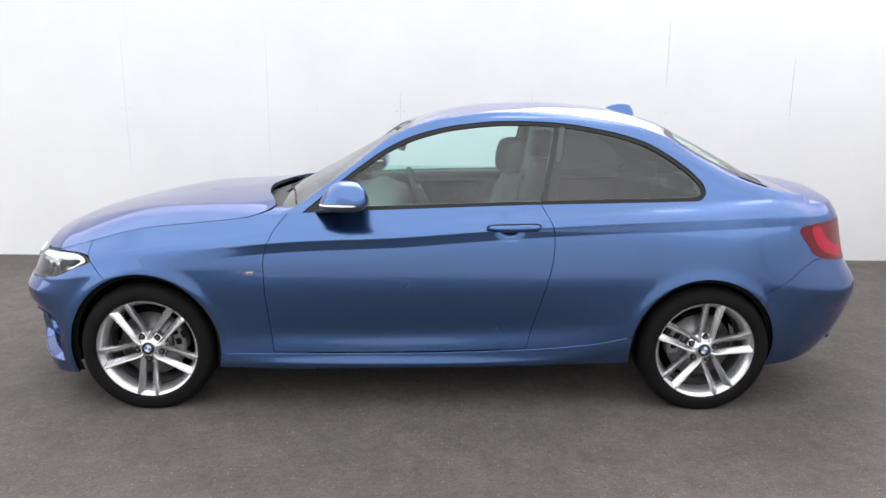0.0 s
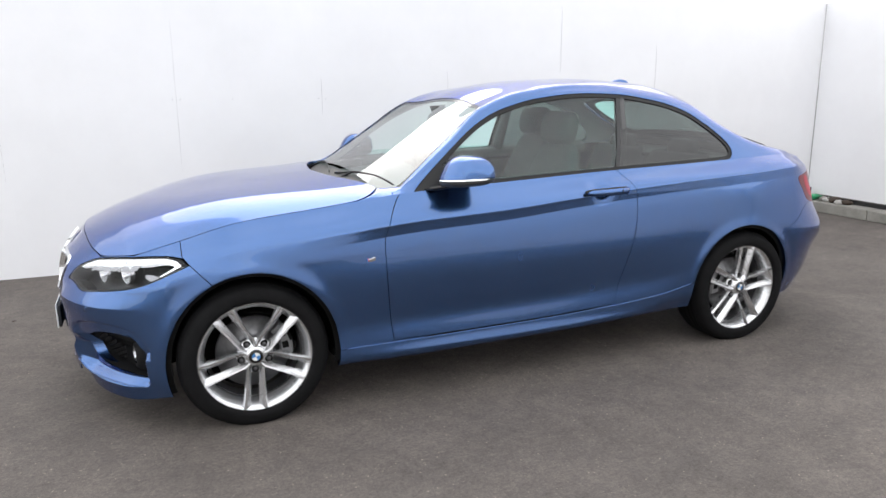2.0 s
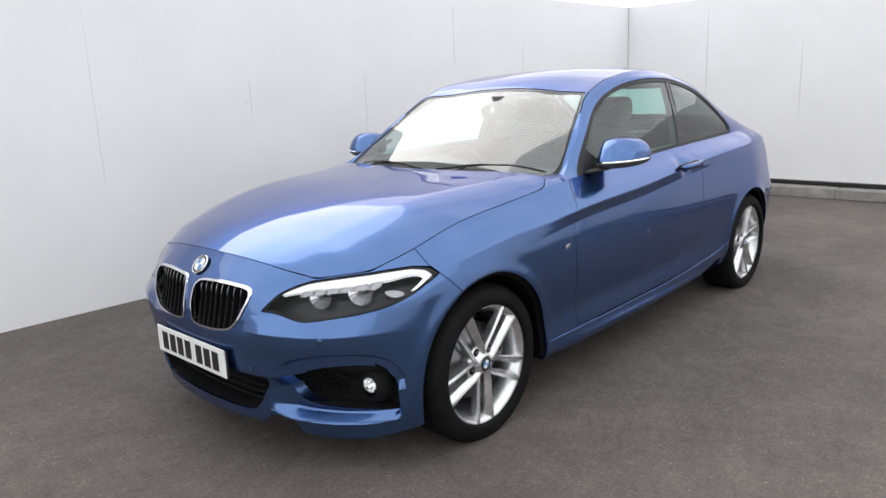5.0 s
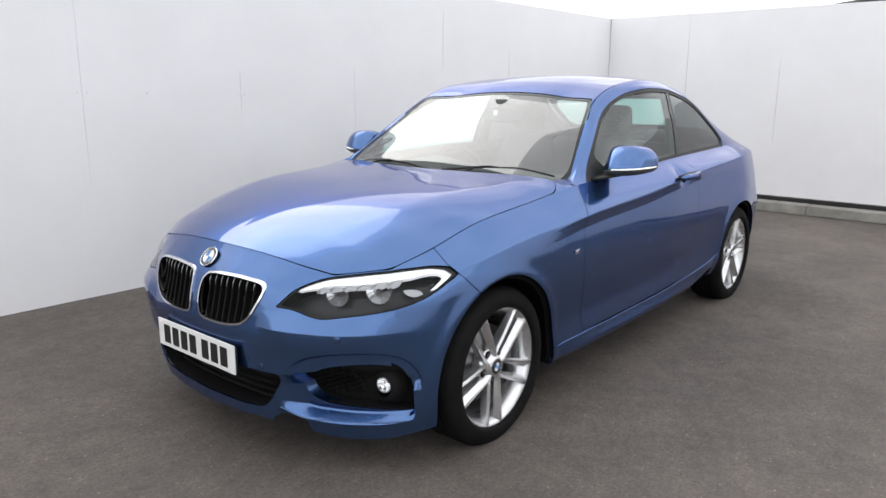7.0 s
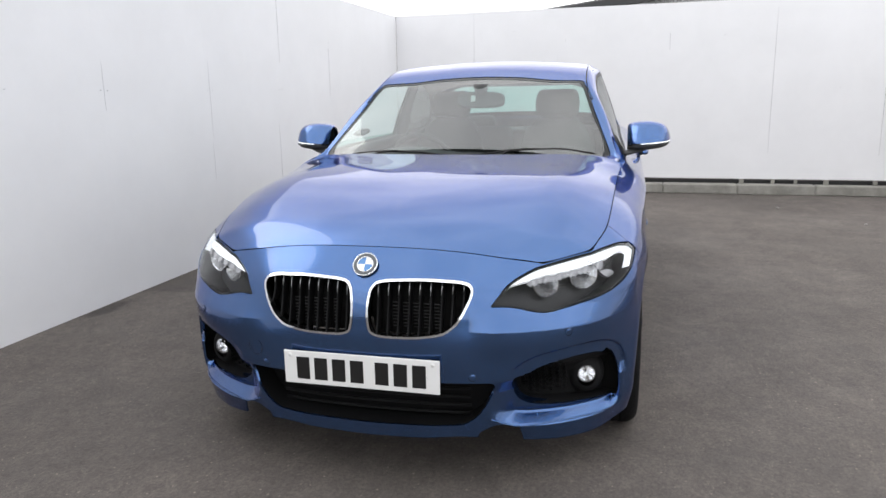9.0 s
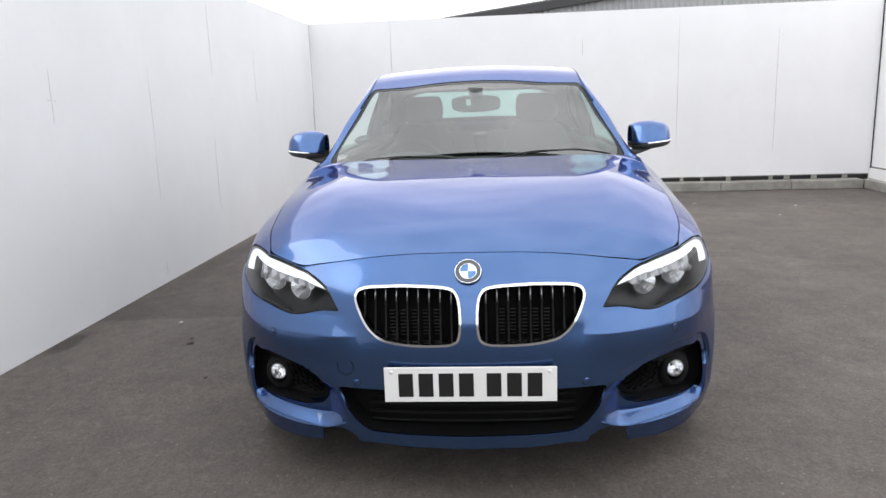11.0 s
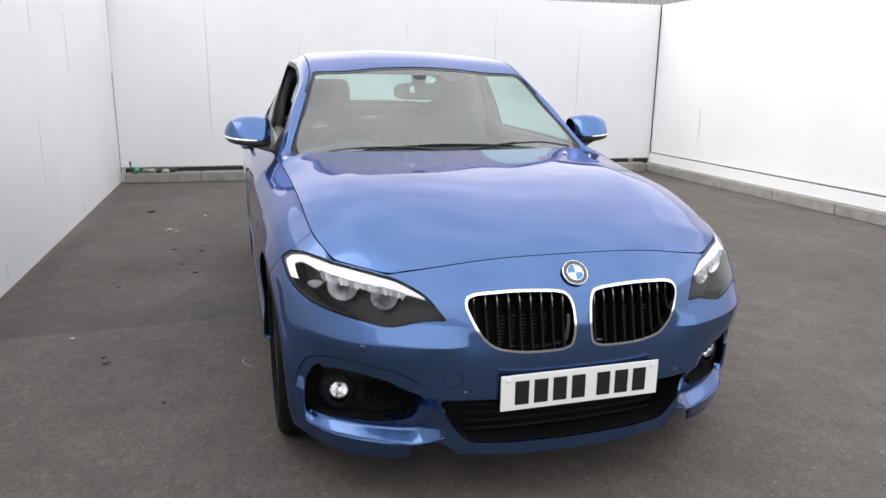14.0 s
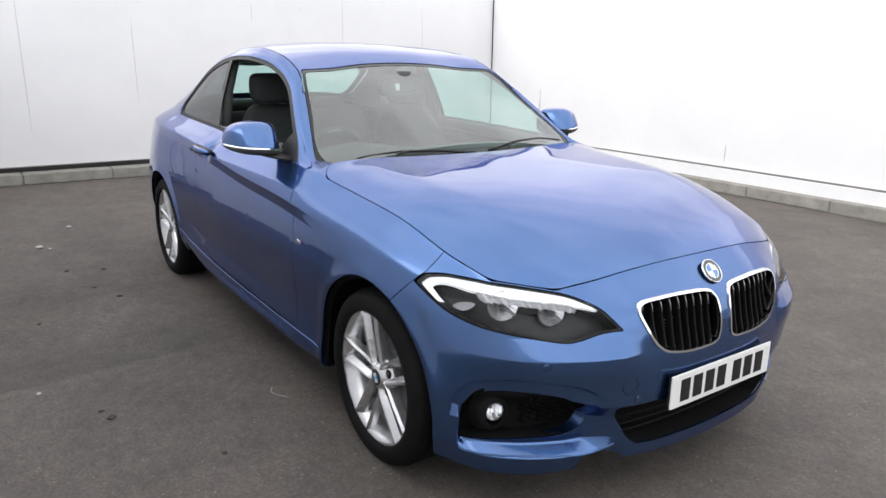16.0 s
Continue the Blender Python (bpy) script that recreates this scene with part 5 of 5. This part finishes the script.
    for da, r0, r1 in ((-11, .122, .150), (11, .122, .150), (0, .158, .172)):
        V, F = lathe([(r0, -.066), (r0, -.0585), (r1, -.0585), (r1, -.066)], 5, radians(a_ + da - 6.5), radians(a_ + da + 6.5))
        F += [tuple(range(4)), tuple(range(23, 19, -1))]
        part("caliper_recess", fin(V), ff(F), UNDER, w, smooth=False)
    ar = [radians(a_ + (42 + 6 * q) * (1 if x < 1 else -1)) for q in range(7)]
    V, F = tube([((.176 + .006 * (q % 6 == 0)) * math.cos(k), .088, (.176 + .006 * (q % 6 == 0)) * math.sin(k)) for q, k in enumerate(ar)], [.0035] * 7, 6)
    part("shield_edge", fin(V), ff(F), UNDER, w)
    m2 = M @ pose(0, .0185, 0)
    roundel_at(m2, .031, w)
    V, F = lathe([(.2, -.215), (.2, -.2), (.0, -.2)], 40)
    part("inner_dish", fin(V), ff(F), UNDER, w)
    return w


def roundel_at(m, r, parent):
    """A small wheel-centre badge."""
    V, F = lathe([(0, .004), (r * .6, .004), (r * .95, .003), (r, -.004)], 28)
    part("hub_cap", [m @ Vector(p) for p in V], F, BLACKGLOSS, parent)
    for q in range(4):
        V, F = lathe([(0, .0052), (r * .58, .0048)], 6, q * math.pi / 2 + .3, (q + 1) * math.pi / 2 + .3)
        part("cap_quarter", [m @ Vector(p) for p in V], F, WHITEP if q % 2 == 0 else EMBLUE, parent)


wheel(.009, .858, 266, 1)
wheel(2.69, .868, 82, 1)
wheel(.009, .858, 296, -1)
wheel(2.69, .868, 84, -1)

# Wheel-arch liners and floor
for cx, cz, a, b_ in ((.008, .30, .368, .388), (2.668, .31, .36, .37)):
    for s in (1, -1):
        V, F = [], []
        prof = [(1.0, .86), (1.01, .82), (1.03, .55), (.2, .52)]
        for i in range(41):
            t_ = radians((-13 + 206 * i / 40) if cx < 1 else (8 + 170 * i / 40))
            for k, y in prof:
                y_ = y - (.062 * max(0, -math.cos(t_)) ** 1.5 if cx < 1 and y > .8 else 0)
                V.append((cx + a * k * math.cos(t_), -s * y_, cz + b_ * k * math.sin(t_)))
        for i in range(40):
            for q in range(3):
                F.append((i * 4 + q, i * 4 + q + 1, i * 4 + 5 + q, i * 4 + 4 + q)[::s])
        part("wheel_arch_liner", V, F, UNDER, car)
bm_part("floor_pan", box_bm(1.96, 1.5, .04, pose(1.34, 0, .235), .01, 1), UNDER, car)
bm_part("front_undertray", box_bm(.34, .64, .03, pose(-.46, 0, .215), .01, 1), UNDER, car)
bm_part("rear_undertray", box_bm(.45, 1.2, .04, pose(3.22, 0, .30), .01, 1), UNDER, car)
bm_part("middle_bulkhead", box_bm(.03, 1.1, .7, pose(.62, 0, .58), .01, 1), UNDER, car)

# ---- cabin ----
def lofted(stations, n=24, pw=.6):
    """A soft block: stations (x, z, half x, half y, half z) stacked upward along z."""
    V, F = [], []
    k_ = len(stations)
    stations = akima(range(k_), np.array(stations, float), np.linspace(0, k_ - 1, 4 * k_))
    for cx, cy, cz, hx, hy in stations:
        for k in range(n):
            a = 2 * math.pi * k / n
            c, s_ = math.cos(a), math.sin(a)
            V.append((cx + hx * math.copysign(abs(c) ** pw, c), cy + hy * math.copysign(abs(s_) ** pw, s_), cz))
    for i in range(len(stations) - 1):
        for k in range(n):
            F.append((i * n + k, i * n + (k + 1) % n, i * n + n + (k + 1) % n, i * n + n + k))
    F.append(tuple(range(n))[::-1])
    F.append(tuple((len(stations) - 1) * n + k for k in range(n)))
    return V, F


for y_, x_ in ((-.37, 1.66), (.37, 1.93)):
    V, F = lofted([(x_ - .06, y_, .48, .05, .22), (x_ - .03, y_, .52, .07, .245), (x_ + .01, y_, .70, .065, .25), (x_ + .06, y_, .88, .06, .235), (x_ + .10, y_, 1.02, .052, .19), (x_ + .12, y_, 1.09, .045, .14), (x_ + .13, y_, 1.11, .025, .10)])
    seat = part("front_seat", V, F, SEATM, car, "black leather front seat with headrest")
    V, F = lofted([(x_ + .11, y_, 1.115, .03, .09), (x_ + .105, y_, 1.14, .066, .125), (x_ + .11, y_, 1.20, .072, .135), (x_ + .12, y_, 1.26, .066, .125), (x_ + .125, y_, 1.285, .03, .09)], 28, .78)
    part("headrest", V, F, SEATM, seat)
    V, F = lofted([(x_ - .28, y_, .30, .25, .22), (x_ - .28, y_, .45, .27, .25), (x_ - .28, y_, .52, .25, .24), (x_ - .28, y_, .535, .2, .2)])
    part("cushion", V, F, SEATM, seat)
    for e in (-.045, .045):
        V, F = tube([(x_ + .12, y_ + e, 1.08), (x_ + .112, y_ + e, 1.15)], .006, 8)
        part("headrest_post", V, F, SATIN, seat)
for y_ in (-.30, .30):
    V, F = lofted([(2.50, y_, .45, .12, .27), (2.56, y_, .6, .08, .28), (2.66, y_, .95, .06, .26), (2.69, y_, 1.02, .05, .2)])
    rb = part("rear_seat", V, F, SEATM, car, "black rear seat back")
    V, F = lofted([(2.70, y_, 1.0, .035, .11), (2.70, y_, 1.06, .045, .12), (2.71, y_, 1.10, .03, .09)])
    part("headrest", V, F, SEATM, rb)
bm_part("rear_bulkhead", box_bm(.03, 1.2, .56, pose(2.74, 0, .70), .005, 1), CABIN, car)
bm_part("parcel_shelf", box_bm(.42, 1.2, .03, pose(2.88, 0, .985), .01, 2), CABIN, car)
G = np.zeros((24, 33, 3))
for j, y in enumerate(np.linspace(-.70, .70, 33)):
    for i, (x_, z_) in enumerate(zip(akima(range(6), np.array([.66, .80, 1.0, 1.14, 1.2, 1.16]), np.linspace(0, 5, 24)), akima(range(6), np.array([.92, .935, .95, .935, .86, .55]), np.linspace(0, 5, 24)))):
        hood = .045 * math.exp(-((y - .37) / .2) ** 2 - ((x_ - 1.06) / .1) ** 2)
        G[i, j] = (x_ + .03 * (abs(y) / .7) ** 2, y, z_ + hood - .02 * (abs(y) / .7) ** 3)
dp = grid_patch(G)
part("dashboard", dp[0], dp[2], CABIN, car, "dark dashboard")
sw = pose(1.30, .37, .875, 0, -25, 0)
V = []
F = []
for i in range(40):
    a = 2 * math.pi * i / 40
    for k in range(8):
        b_ = 2 * math.pi * k / 8
        V.append(sw @ Vector((.016 * math.sin(b_), (.18 + .016 * math.cos(b_)) * math.cos(a), (.18 + .016 * math.cos(b_)) * math.sin(a))))
for i in range(40):
    for k in range(8):
        F.append((i * 8 + k, i * 8 + (k + 1) % 8, ((i + 1) % 40) * 8 + (k + 1) % 8, ((i + 1) % 40) * 8 + k))
st_ = part("steering_wheel", V, F, SEATM, car, "black leather steering wheel")
bm_part("wheel_boss", box_bm(.05, .14, .12, sw, .02, 3), CABIN, st_)
for a in (0, 180, 270):
    bm_part("wheel_spoke", box_bm(.02, .12, .035, sw @ pose(0, .115 * math.cos(radians(a)), .115 * math.sin(radians(a)), a, 0, 0), .006, 2), CABIN, st_)
V, F = lofted([(0, 0, -.5, .3, .42), (0, 0, -.44, .45, .49), (0, 0, .44, .45, .49), (0, 0, .5, .3, .42)])
rm = pose(1.205, 0, 1.232, 0, 12, 0)
rv = part("rear_view_mirror", [rm @ Vector((v[2] * .035, v[1] * .27, v[0] * .095)) for v in V], F, CABIN, car, "dark rear-view mirror with white tag")
V, F = tube([(1.205, 0, 1.262), (1.20, 0, 1.318)], [.03, .045], 10)
part("mirror_stalk", V, F, CABIN, rv)
bm_part("white_tag", box_bm(.003, .026, .034, rm @ pose(-.022, .04, .004), .002, 1), WHITEP, rv)
tx, ty = .84, .575
gx, gy = (cab_z(tx + .03, ty) - cab_z(tx - .03, ty)) / .06, (cab_z(tx, ty + .03) - cab_z(tx, ty - .03)) / .06
up_ = Vector((-gx, -gy, 1)).normalized()
side_ = up_.cross(Vector((1, 0, gx))).normalized()
fore_ = side_.cross(up_)
B_ = Matrix(((side_.x, -up_.x, fore_.x, tx), (side_.y, -up_.y, fore_.y, ty), (side_.z, -up_.z, fore_.z, cab_z(tx, ty)), (0, 0, 0, 1)))
V, F = lathe([(0, -.013), (.034, -.013), (.036, -.015)], 28)
ph = part("permit_holder", [B_ @ Vector((p[0] * 1.25, p[1], p[2])) for p in V], F, INK, car, "round dark permit holder with a pale bar")
bm_part("pale_bar", box_bm(.060, .002, .009, B_ @ pose(0, .0115, -.004), .0008, 1), LINING, ph)

# Dark tube as gap shade where the boot lid meets the rear window's foot
for s in (1, -1):
    V, F = tube([(x, -s * y, cab_z(x, y) + .001) for x, y in ((2.885, .592), (2.92, .600), (2.96, .609), (3.0, .615), (3.03, .616))], [.002, .006, .008, .008, .003], 8, .6)
    part("boot_gap_shade", V, F, BLACKTRIM, car)

# Trim along the window sills and on the pillars
for s in (1, -1):
    wq_ = np.linspace(.97, 2.62, 18)
    V, F = tube([(x, -s * (float(np.interp(x, bx, bw)) - .062), float(np.interp(x, [1.0, 1.3, 1.9, 2.4, 2.62], [.966, .977, .994, 1.006, 1.012])) - .018) for x in wq_], .034, 10)
    part("sill_capping", V, F, CABIN, car)
    V, F = tube([(1.93, -s * .70, .98), (1.97, -s * .655, 1.2), (1.99, -s * .60, 1.35)], [.034, .03, .028], 10)
    part("pillar_trim", V, F, CABIN, car)

# ---- kerbs, far building ----
def kerb(name, p0, p1, label, n):
    d = Vector((p1[0] - p0[0], p1[1] - p0[1], 0))
    M = pose(p0[0], p0[1], 0, 0, 0, math.degrees(math.atan2(d.y, d.x)))
    w = bm_part(name, box_bm(d.length, .16, .10, pose(d.length / 2, -.10, .05)), CONCRETE)
    w.matrix_world = M
    tagged(w, label, "kerb", kind="structure")
    rnd = random.Random(n)
    for i in range(n):
        a = d.length / n
        bmk = box_bm(a - .008, .20, .118 + rnd.uniform(-.004, .004), pose(a * (i + .5), -.10 + rnd.uniform(-.005, .005), .058, rnd.uniform(-.6, .6), 0, rnd.uniform(-.25, .25)), .012, 2)
        bm_part("kerb_stone", bmk, CONCRETE, w)
    return w


kerb("kerb_east", (east_x(-4.75) - .17, -4.75), (east_x(2.23) - .17, 2.23), "pale concrete kerb at the foot of the wall", 8)
kerb("kerb_south", (-3.0, -4.81), (6.55, -4.755), "pale concrete kerb at the foot of the wall", 11)
# Dark bars fill the gaps under the boards, standing in for their shade.
for nm, a, c, wd in (("gap_shade_east", (east_x(-4.87) + .015, -4.87), (east_x(2.23) + .015, 2.23), .05), ("gap_shade_south", (-3.0, -4.965), (6.6, -4.915), .05)):
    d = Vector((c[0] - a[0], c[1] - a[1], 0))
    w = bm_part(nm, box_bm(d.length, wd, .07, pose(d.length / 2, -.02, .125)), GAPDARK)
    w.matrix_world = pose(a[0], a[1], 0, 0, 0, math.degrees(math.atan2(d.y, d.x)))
    tagged(w, "dark strip put in for the shade under the boards", "gap", kind="structure")

bm_l = box_bm(9.6, .03, .125, pose(4.8, 0, .18))
w = bm_part("plinth_board", bm_l, WALLM)
w.matrix_world = pose(-3.0, -4.925, 0, 0, 0, .357)
tagged(w, "white plinth board under the wall", "board", kind="structure")
rnd = random.Random(5)
for k in range(8):
    y = -4.6 + 2.4 * k / 7 + rnd.uniform(-.1, .1)
    o = bm_part("spacer", box_bm(.03, rnd.uniform(.03, .07), .055, pose(east_x(y) - .025, y, .146), .003, 1), CONCRETE)
    tagged(o, "pale spacer block in the gap under the boards", "spacer block", group="spacers under the wall")

# Seams and fixing screws of the boards
SEAMS_N = [(-1.32, .75, 2.0), (-.07, .75, 1.95), (2.26, .95, 1.55), (2.25, .62, .92), (3.44, 1.55, 2.15), (3.36, .39, 1.02), (4.56, 1.27, 1.82), (2.23, .05, .16), (1.10, 1.2, 1.5), (4.6, .04, .12)]
kN = (NW1[1] - NW0[1]) / (NW1[0] - NW0[0])
for x, z0, z1 in SEAMS_N:
    y = NW0[1] + (x - NW0[0]) * kN
    V, F = tube([(x + .002 * math.sin(3 * k), y + .0008, z0 + (z1 - z0) * k / 6) for k in range(7)], [.0002, .0005, .0008, .0006, .0008, .0005, .0002] if x < 1 else [.0003, .0008, .0012, .001, .0012, .0008, .0003], 5)
    part("seam", V, F, SEAMGREY if x < 3 else GAPDARK, north, smooth=False).matrix_parent_inverse = MN.inverted()
for y, z0, z1 in ((-2.47, .5, 2.2), (-3.68, .45, 2.0), (-1.27, 1.75, 1.95), (1.2, .5, 2.28), (.1, .8, 1.75)):
    V, F = tube([(east_x(y) - .0008, y, z0 + (z1 - z0) * k / 6) for k in range(7)], [.0004, .001, .0014, .0012, .0014, .001, .0004], 5)
    part("seam", V, F, SEAMGREY, east, smooth=False).matrix_parent_inverse = ME.inverted()
for x, z0, z1 in ((5.56, .5, .95), (2.6, .3, .5)):
    V, F = tube([(x, SE[1] + .0008 - (SE[0] - x) * .0062, z0 + (z1 - z0) * k / 6) for k in range(7)], [.0005, .0016, .002, .002, .002, .0016, .0005], 5)
    part("seam", V, F, GAPDARK, south, smooth=False).matrix_parent_inverse = MS.inverted()
V, F = tube([(NW0[0] - .005, NW0[1] - .005, z) for z in (.1, 1.2, TOP)], .0028, 6)
part("corner_joint", V, F, SEAMGREY, north).matrix_parent_inverse = MN.inverted()
V, F = tube([(SE[0] - .009, SE[1] + .009, z) for z in (.1, 1.2, TOP)], .006, 6)
part("corner_joint", V, F, GAPDARK, south).matrix_parent_inverse = MS.inverted()
scr_v, scr_f = lathe([(0, .0012), (.0025, .0012), (.0035, 0)], 10)
for k, x in enumerate((-1.36, -1.29, -.10, -.04, .36, 1.07, 1.13, 2.23, 2.30, 3.40, 3.46, 4.53, 4.60)):
    y = NW0[1] + (x - NW0[0]) * kN
    part("screw", [(v[0] + x, v[1] + y, v[2] + 1.33 + .006 * math.sin(7 * k)) for v in scr_v], scr_f, SEAMGREY, north).matrix_parent_inverse = MN.inverted()
for k, (y, z) in enumerate(((.67, 2.04), (-1.27, 1.9), (-3.2, 1.26), (-3.73, 1.92), (-1.9, 1.9), (.0, 1.9))):
    part("screw", [(east_x(y) + v[1], y + v[0], z + v[2]) for v in scr_v], scr_f, SEAMGREY, east).matrix_parent_inverse = ME.inverted()

# Steel-clad building behind the wall: ribbed side under a dark sloping verge
bld = tagged(new("clad_building"), "grey ribbed steel-clad building behind the wall", "building")
BX = 14.0


def verge_z(y):
    return 3.07 + (-.5 - y) * .122


V, F, y = [], [], 1.5
while y > -14:
    for dy, dx in ((0, 0), (.058, 0), (.072, .03), (.116, .03)):
        V.append((BX - dx, y - dy, 0))
        V.append((BX - dx, y - dy, verge_z(y - dy)))
    y -= .13
for i in range(len(V) // 2 - 1):
    F.append((2 * i, 2 * i + 1, 2 * i + 3, 2 * i + 2))
part("ribbed_wall", V, F, CLADM, bld, "pale grey ribbed steel cladding", smooth=False)
V = []
for y in (1.9, -14.0):
    for dx, dz in ((-.16, -.02), (-.16, .15), (-.10, .19), (6.0, .19), (6.0, -.02)):
        V.append((BX + dx, y, verge_z(y) + dz))
part("roof_verge", V, [(q, q + 1, q + 6, q + 5) for q in range(4)] + [(4, 0, 5, 9), (0, 4, 3, 2, 1), (5, 6, 7, 8, 9)], VERGE, bld, "dark sloping roof verge", smooth=False)
bm_part("body", box_bm(5.9, 15.4, 3.0, pose(BX + 3.0, -6.2, 1.5)), CLADM, bld)
V, F = tube([(BX + .6, -1.55, verge_z(-1.55) + .15), (BX + .6, -2.0, verge_z(-2.0) + .75)], .05, 6)
part("roof_strut", V, F, VERGE, bld)

# Litter on the kerb and specks on the ground
GREENP = mat("green_plastic", (0.03, 0.28, 0.12), 0.25, coat=0.5)
PAPER = mat("pale_litter", (0.40, 0.39, 0.37), 0.8, vary=0.2, vscale=30)
LEAF = mat("dry_leaf", (0.05, 0.035, 0.025), 0.8, vary=0.3, vscale=40)
V, F = lathe([(0, .0), (.032, .002), (.036, .03), (.035, .11), (.03, .15), (.015, .18), (.012, .2), (.012, .225), (0, .226)], 20)
bt = pose(6.75, 2.09, .155, 0, 0, 90)
bottle = part("plastic_bottle", [bt @ Vector((v[0] - .0, v[1] + .10, v[2])) for v in V], F, GREENP)
tagged(bottle, "green plastic bottle lying on the kerb", "bottle")
V, F = tube([(6.755, 2.15, .115), (6.75, 2.155, .19), (6.745, 2.16, .255)], [.012, .009, .014], 8)
tagged(part("dark_stub", V, F, DARKMETAL), "dark metal stub standing on the kerb", "stub")


def scrap(name, x, y, z, r, m, label, cat, seed, flat=.25):
    """A crumpled scrap resting at z."""
    rn = random.Random(seed)
    bm = bmesh.new()
    bmesh.ops.create_icosphere(bm, subdivisions=2, radius=r)
    for v in bm.verts:
        k = 1 + .35 * noise.noise(Vector(v.co) * 2.2 / r + Vector((seed, 0, 0)))
        v.co = Vector((v.co.x * k * 1.3, v.co.y * k, max(v.co.z * k * flat, -r * flat * .8)))
    bmesh.ops.transform(bm, matrix=pose(x, y, z + r * flat * .8, 0, 0, rn.uniform(0, 360)), verts=bm.verts[:])
    return tagged(bm_part(name, bm, m, smooth=True, angle=60), label, cat)


for i, (x, y, r, m, nm, lb, ct) in enumerate(((6.745, 1.91, .05, PAPER, "crumpled_paper", "crumpled pale paper on the kerb", "paper"), (6.74, 1.77, .045, PAPER, "flattened_carton", "flattened white carton on the kerb", "carton"), (6.775, 1.99, .05, CONCRETE, "stone_rubble", "grey stone rubble on the kerb", "stone"), (6.765, 1.84, .06, LEAF, "leaf_heap", "heap of dark dead leaves on the kerb", "leaves"), (6.77, 1.69, .05, LEAF, "leaf_heap", "heap of dark dead leaves on the kerb", "leaves"))):
    scrap(nm, x, y, .115, r, m, lb, ct, i + 3, .6)
for i, (x, y, r) in enumerate(((4.36, 1.245, .026), (3.78, 1.52, .03), (3.7, 1.46, .018), (1.2, 1.8, .014), (5.5, -2.4, .02), (5.2, -3.4, .02), (4.6, -3.0, .016))):
    scrap("pale_pebble", x, y, 0, r * .7, PAPER, "small pale pebble on the tarmac", "pebble", 20 + i, .5)["group"] = "pebbles on the tarmac"
for i, (x, y, r) in enumerate(((3.06, 1.44, .02), (2.98, 1.23, .024), (2.35, 1.255, .022), (.32, 1.30, .014), (.82, 1.585, .022), (2.6, 1.35, .016), (2.1, 1.7, .014), (.9, 1.61, .014), (4.7, 1.75, .05), (-1.2, 1.2, .012))):
    scrap("dead_leaf", x, y, 0, r * .75, LEAF, "small dark dead leaf on the tarmac", "leaf", 40 + i, .3)["group"] = "dead leaves on the tarmac"
V, F = tube([(.60, .94, .004), (.64, .97, .006), (.68, .98, .005), (.72, .96, .004)], .002, 5)
tagged(part("dry_straw", V, F, PAPER), "thin pale dry straw on the tarmac", "straw")
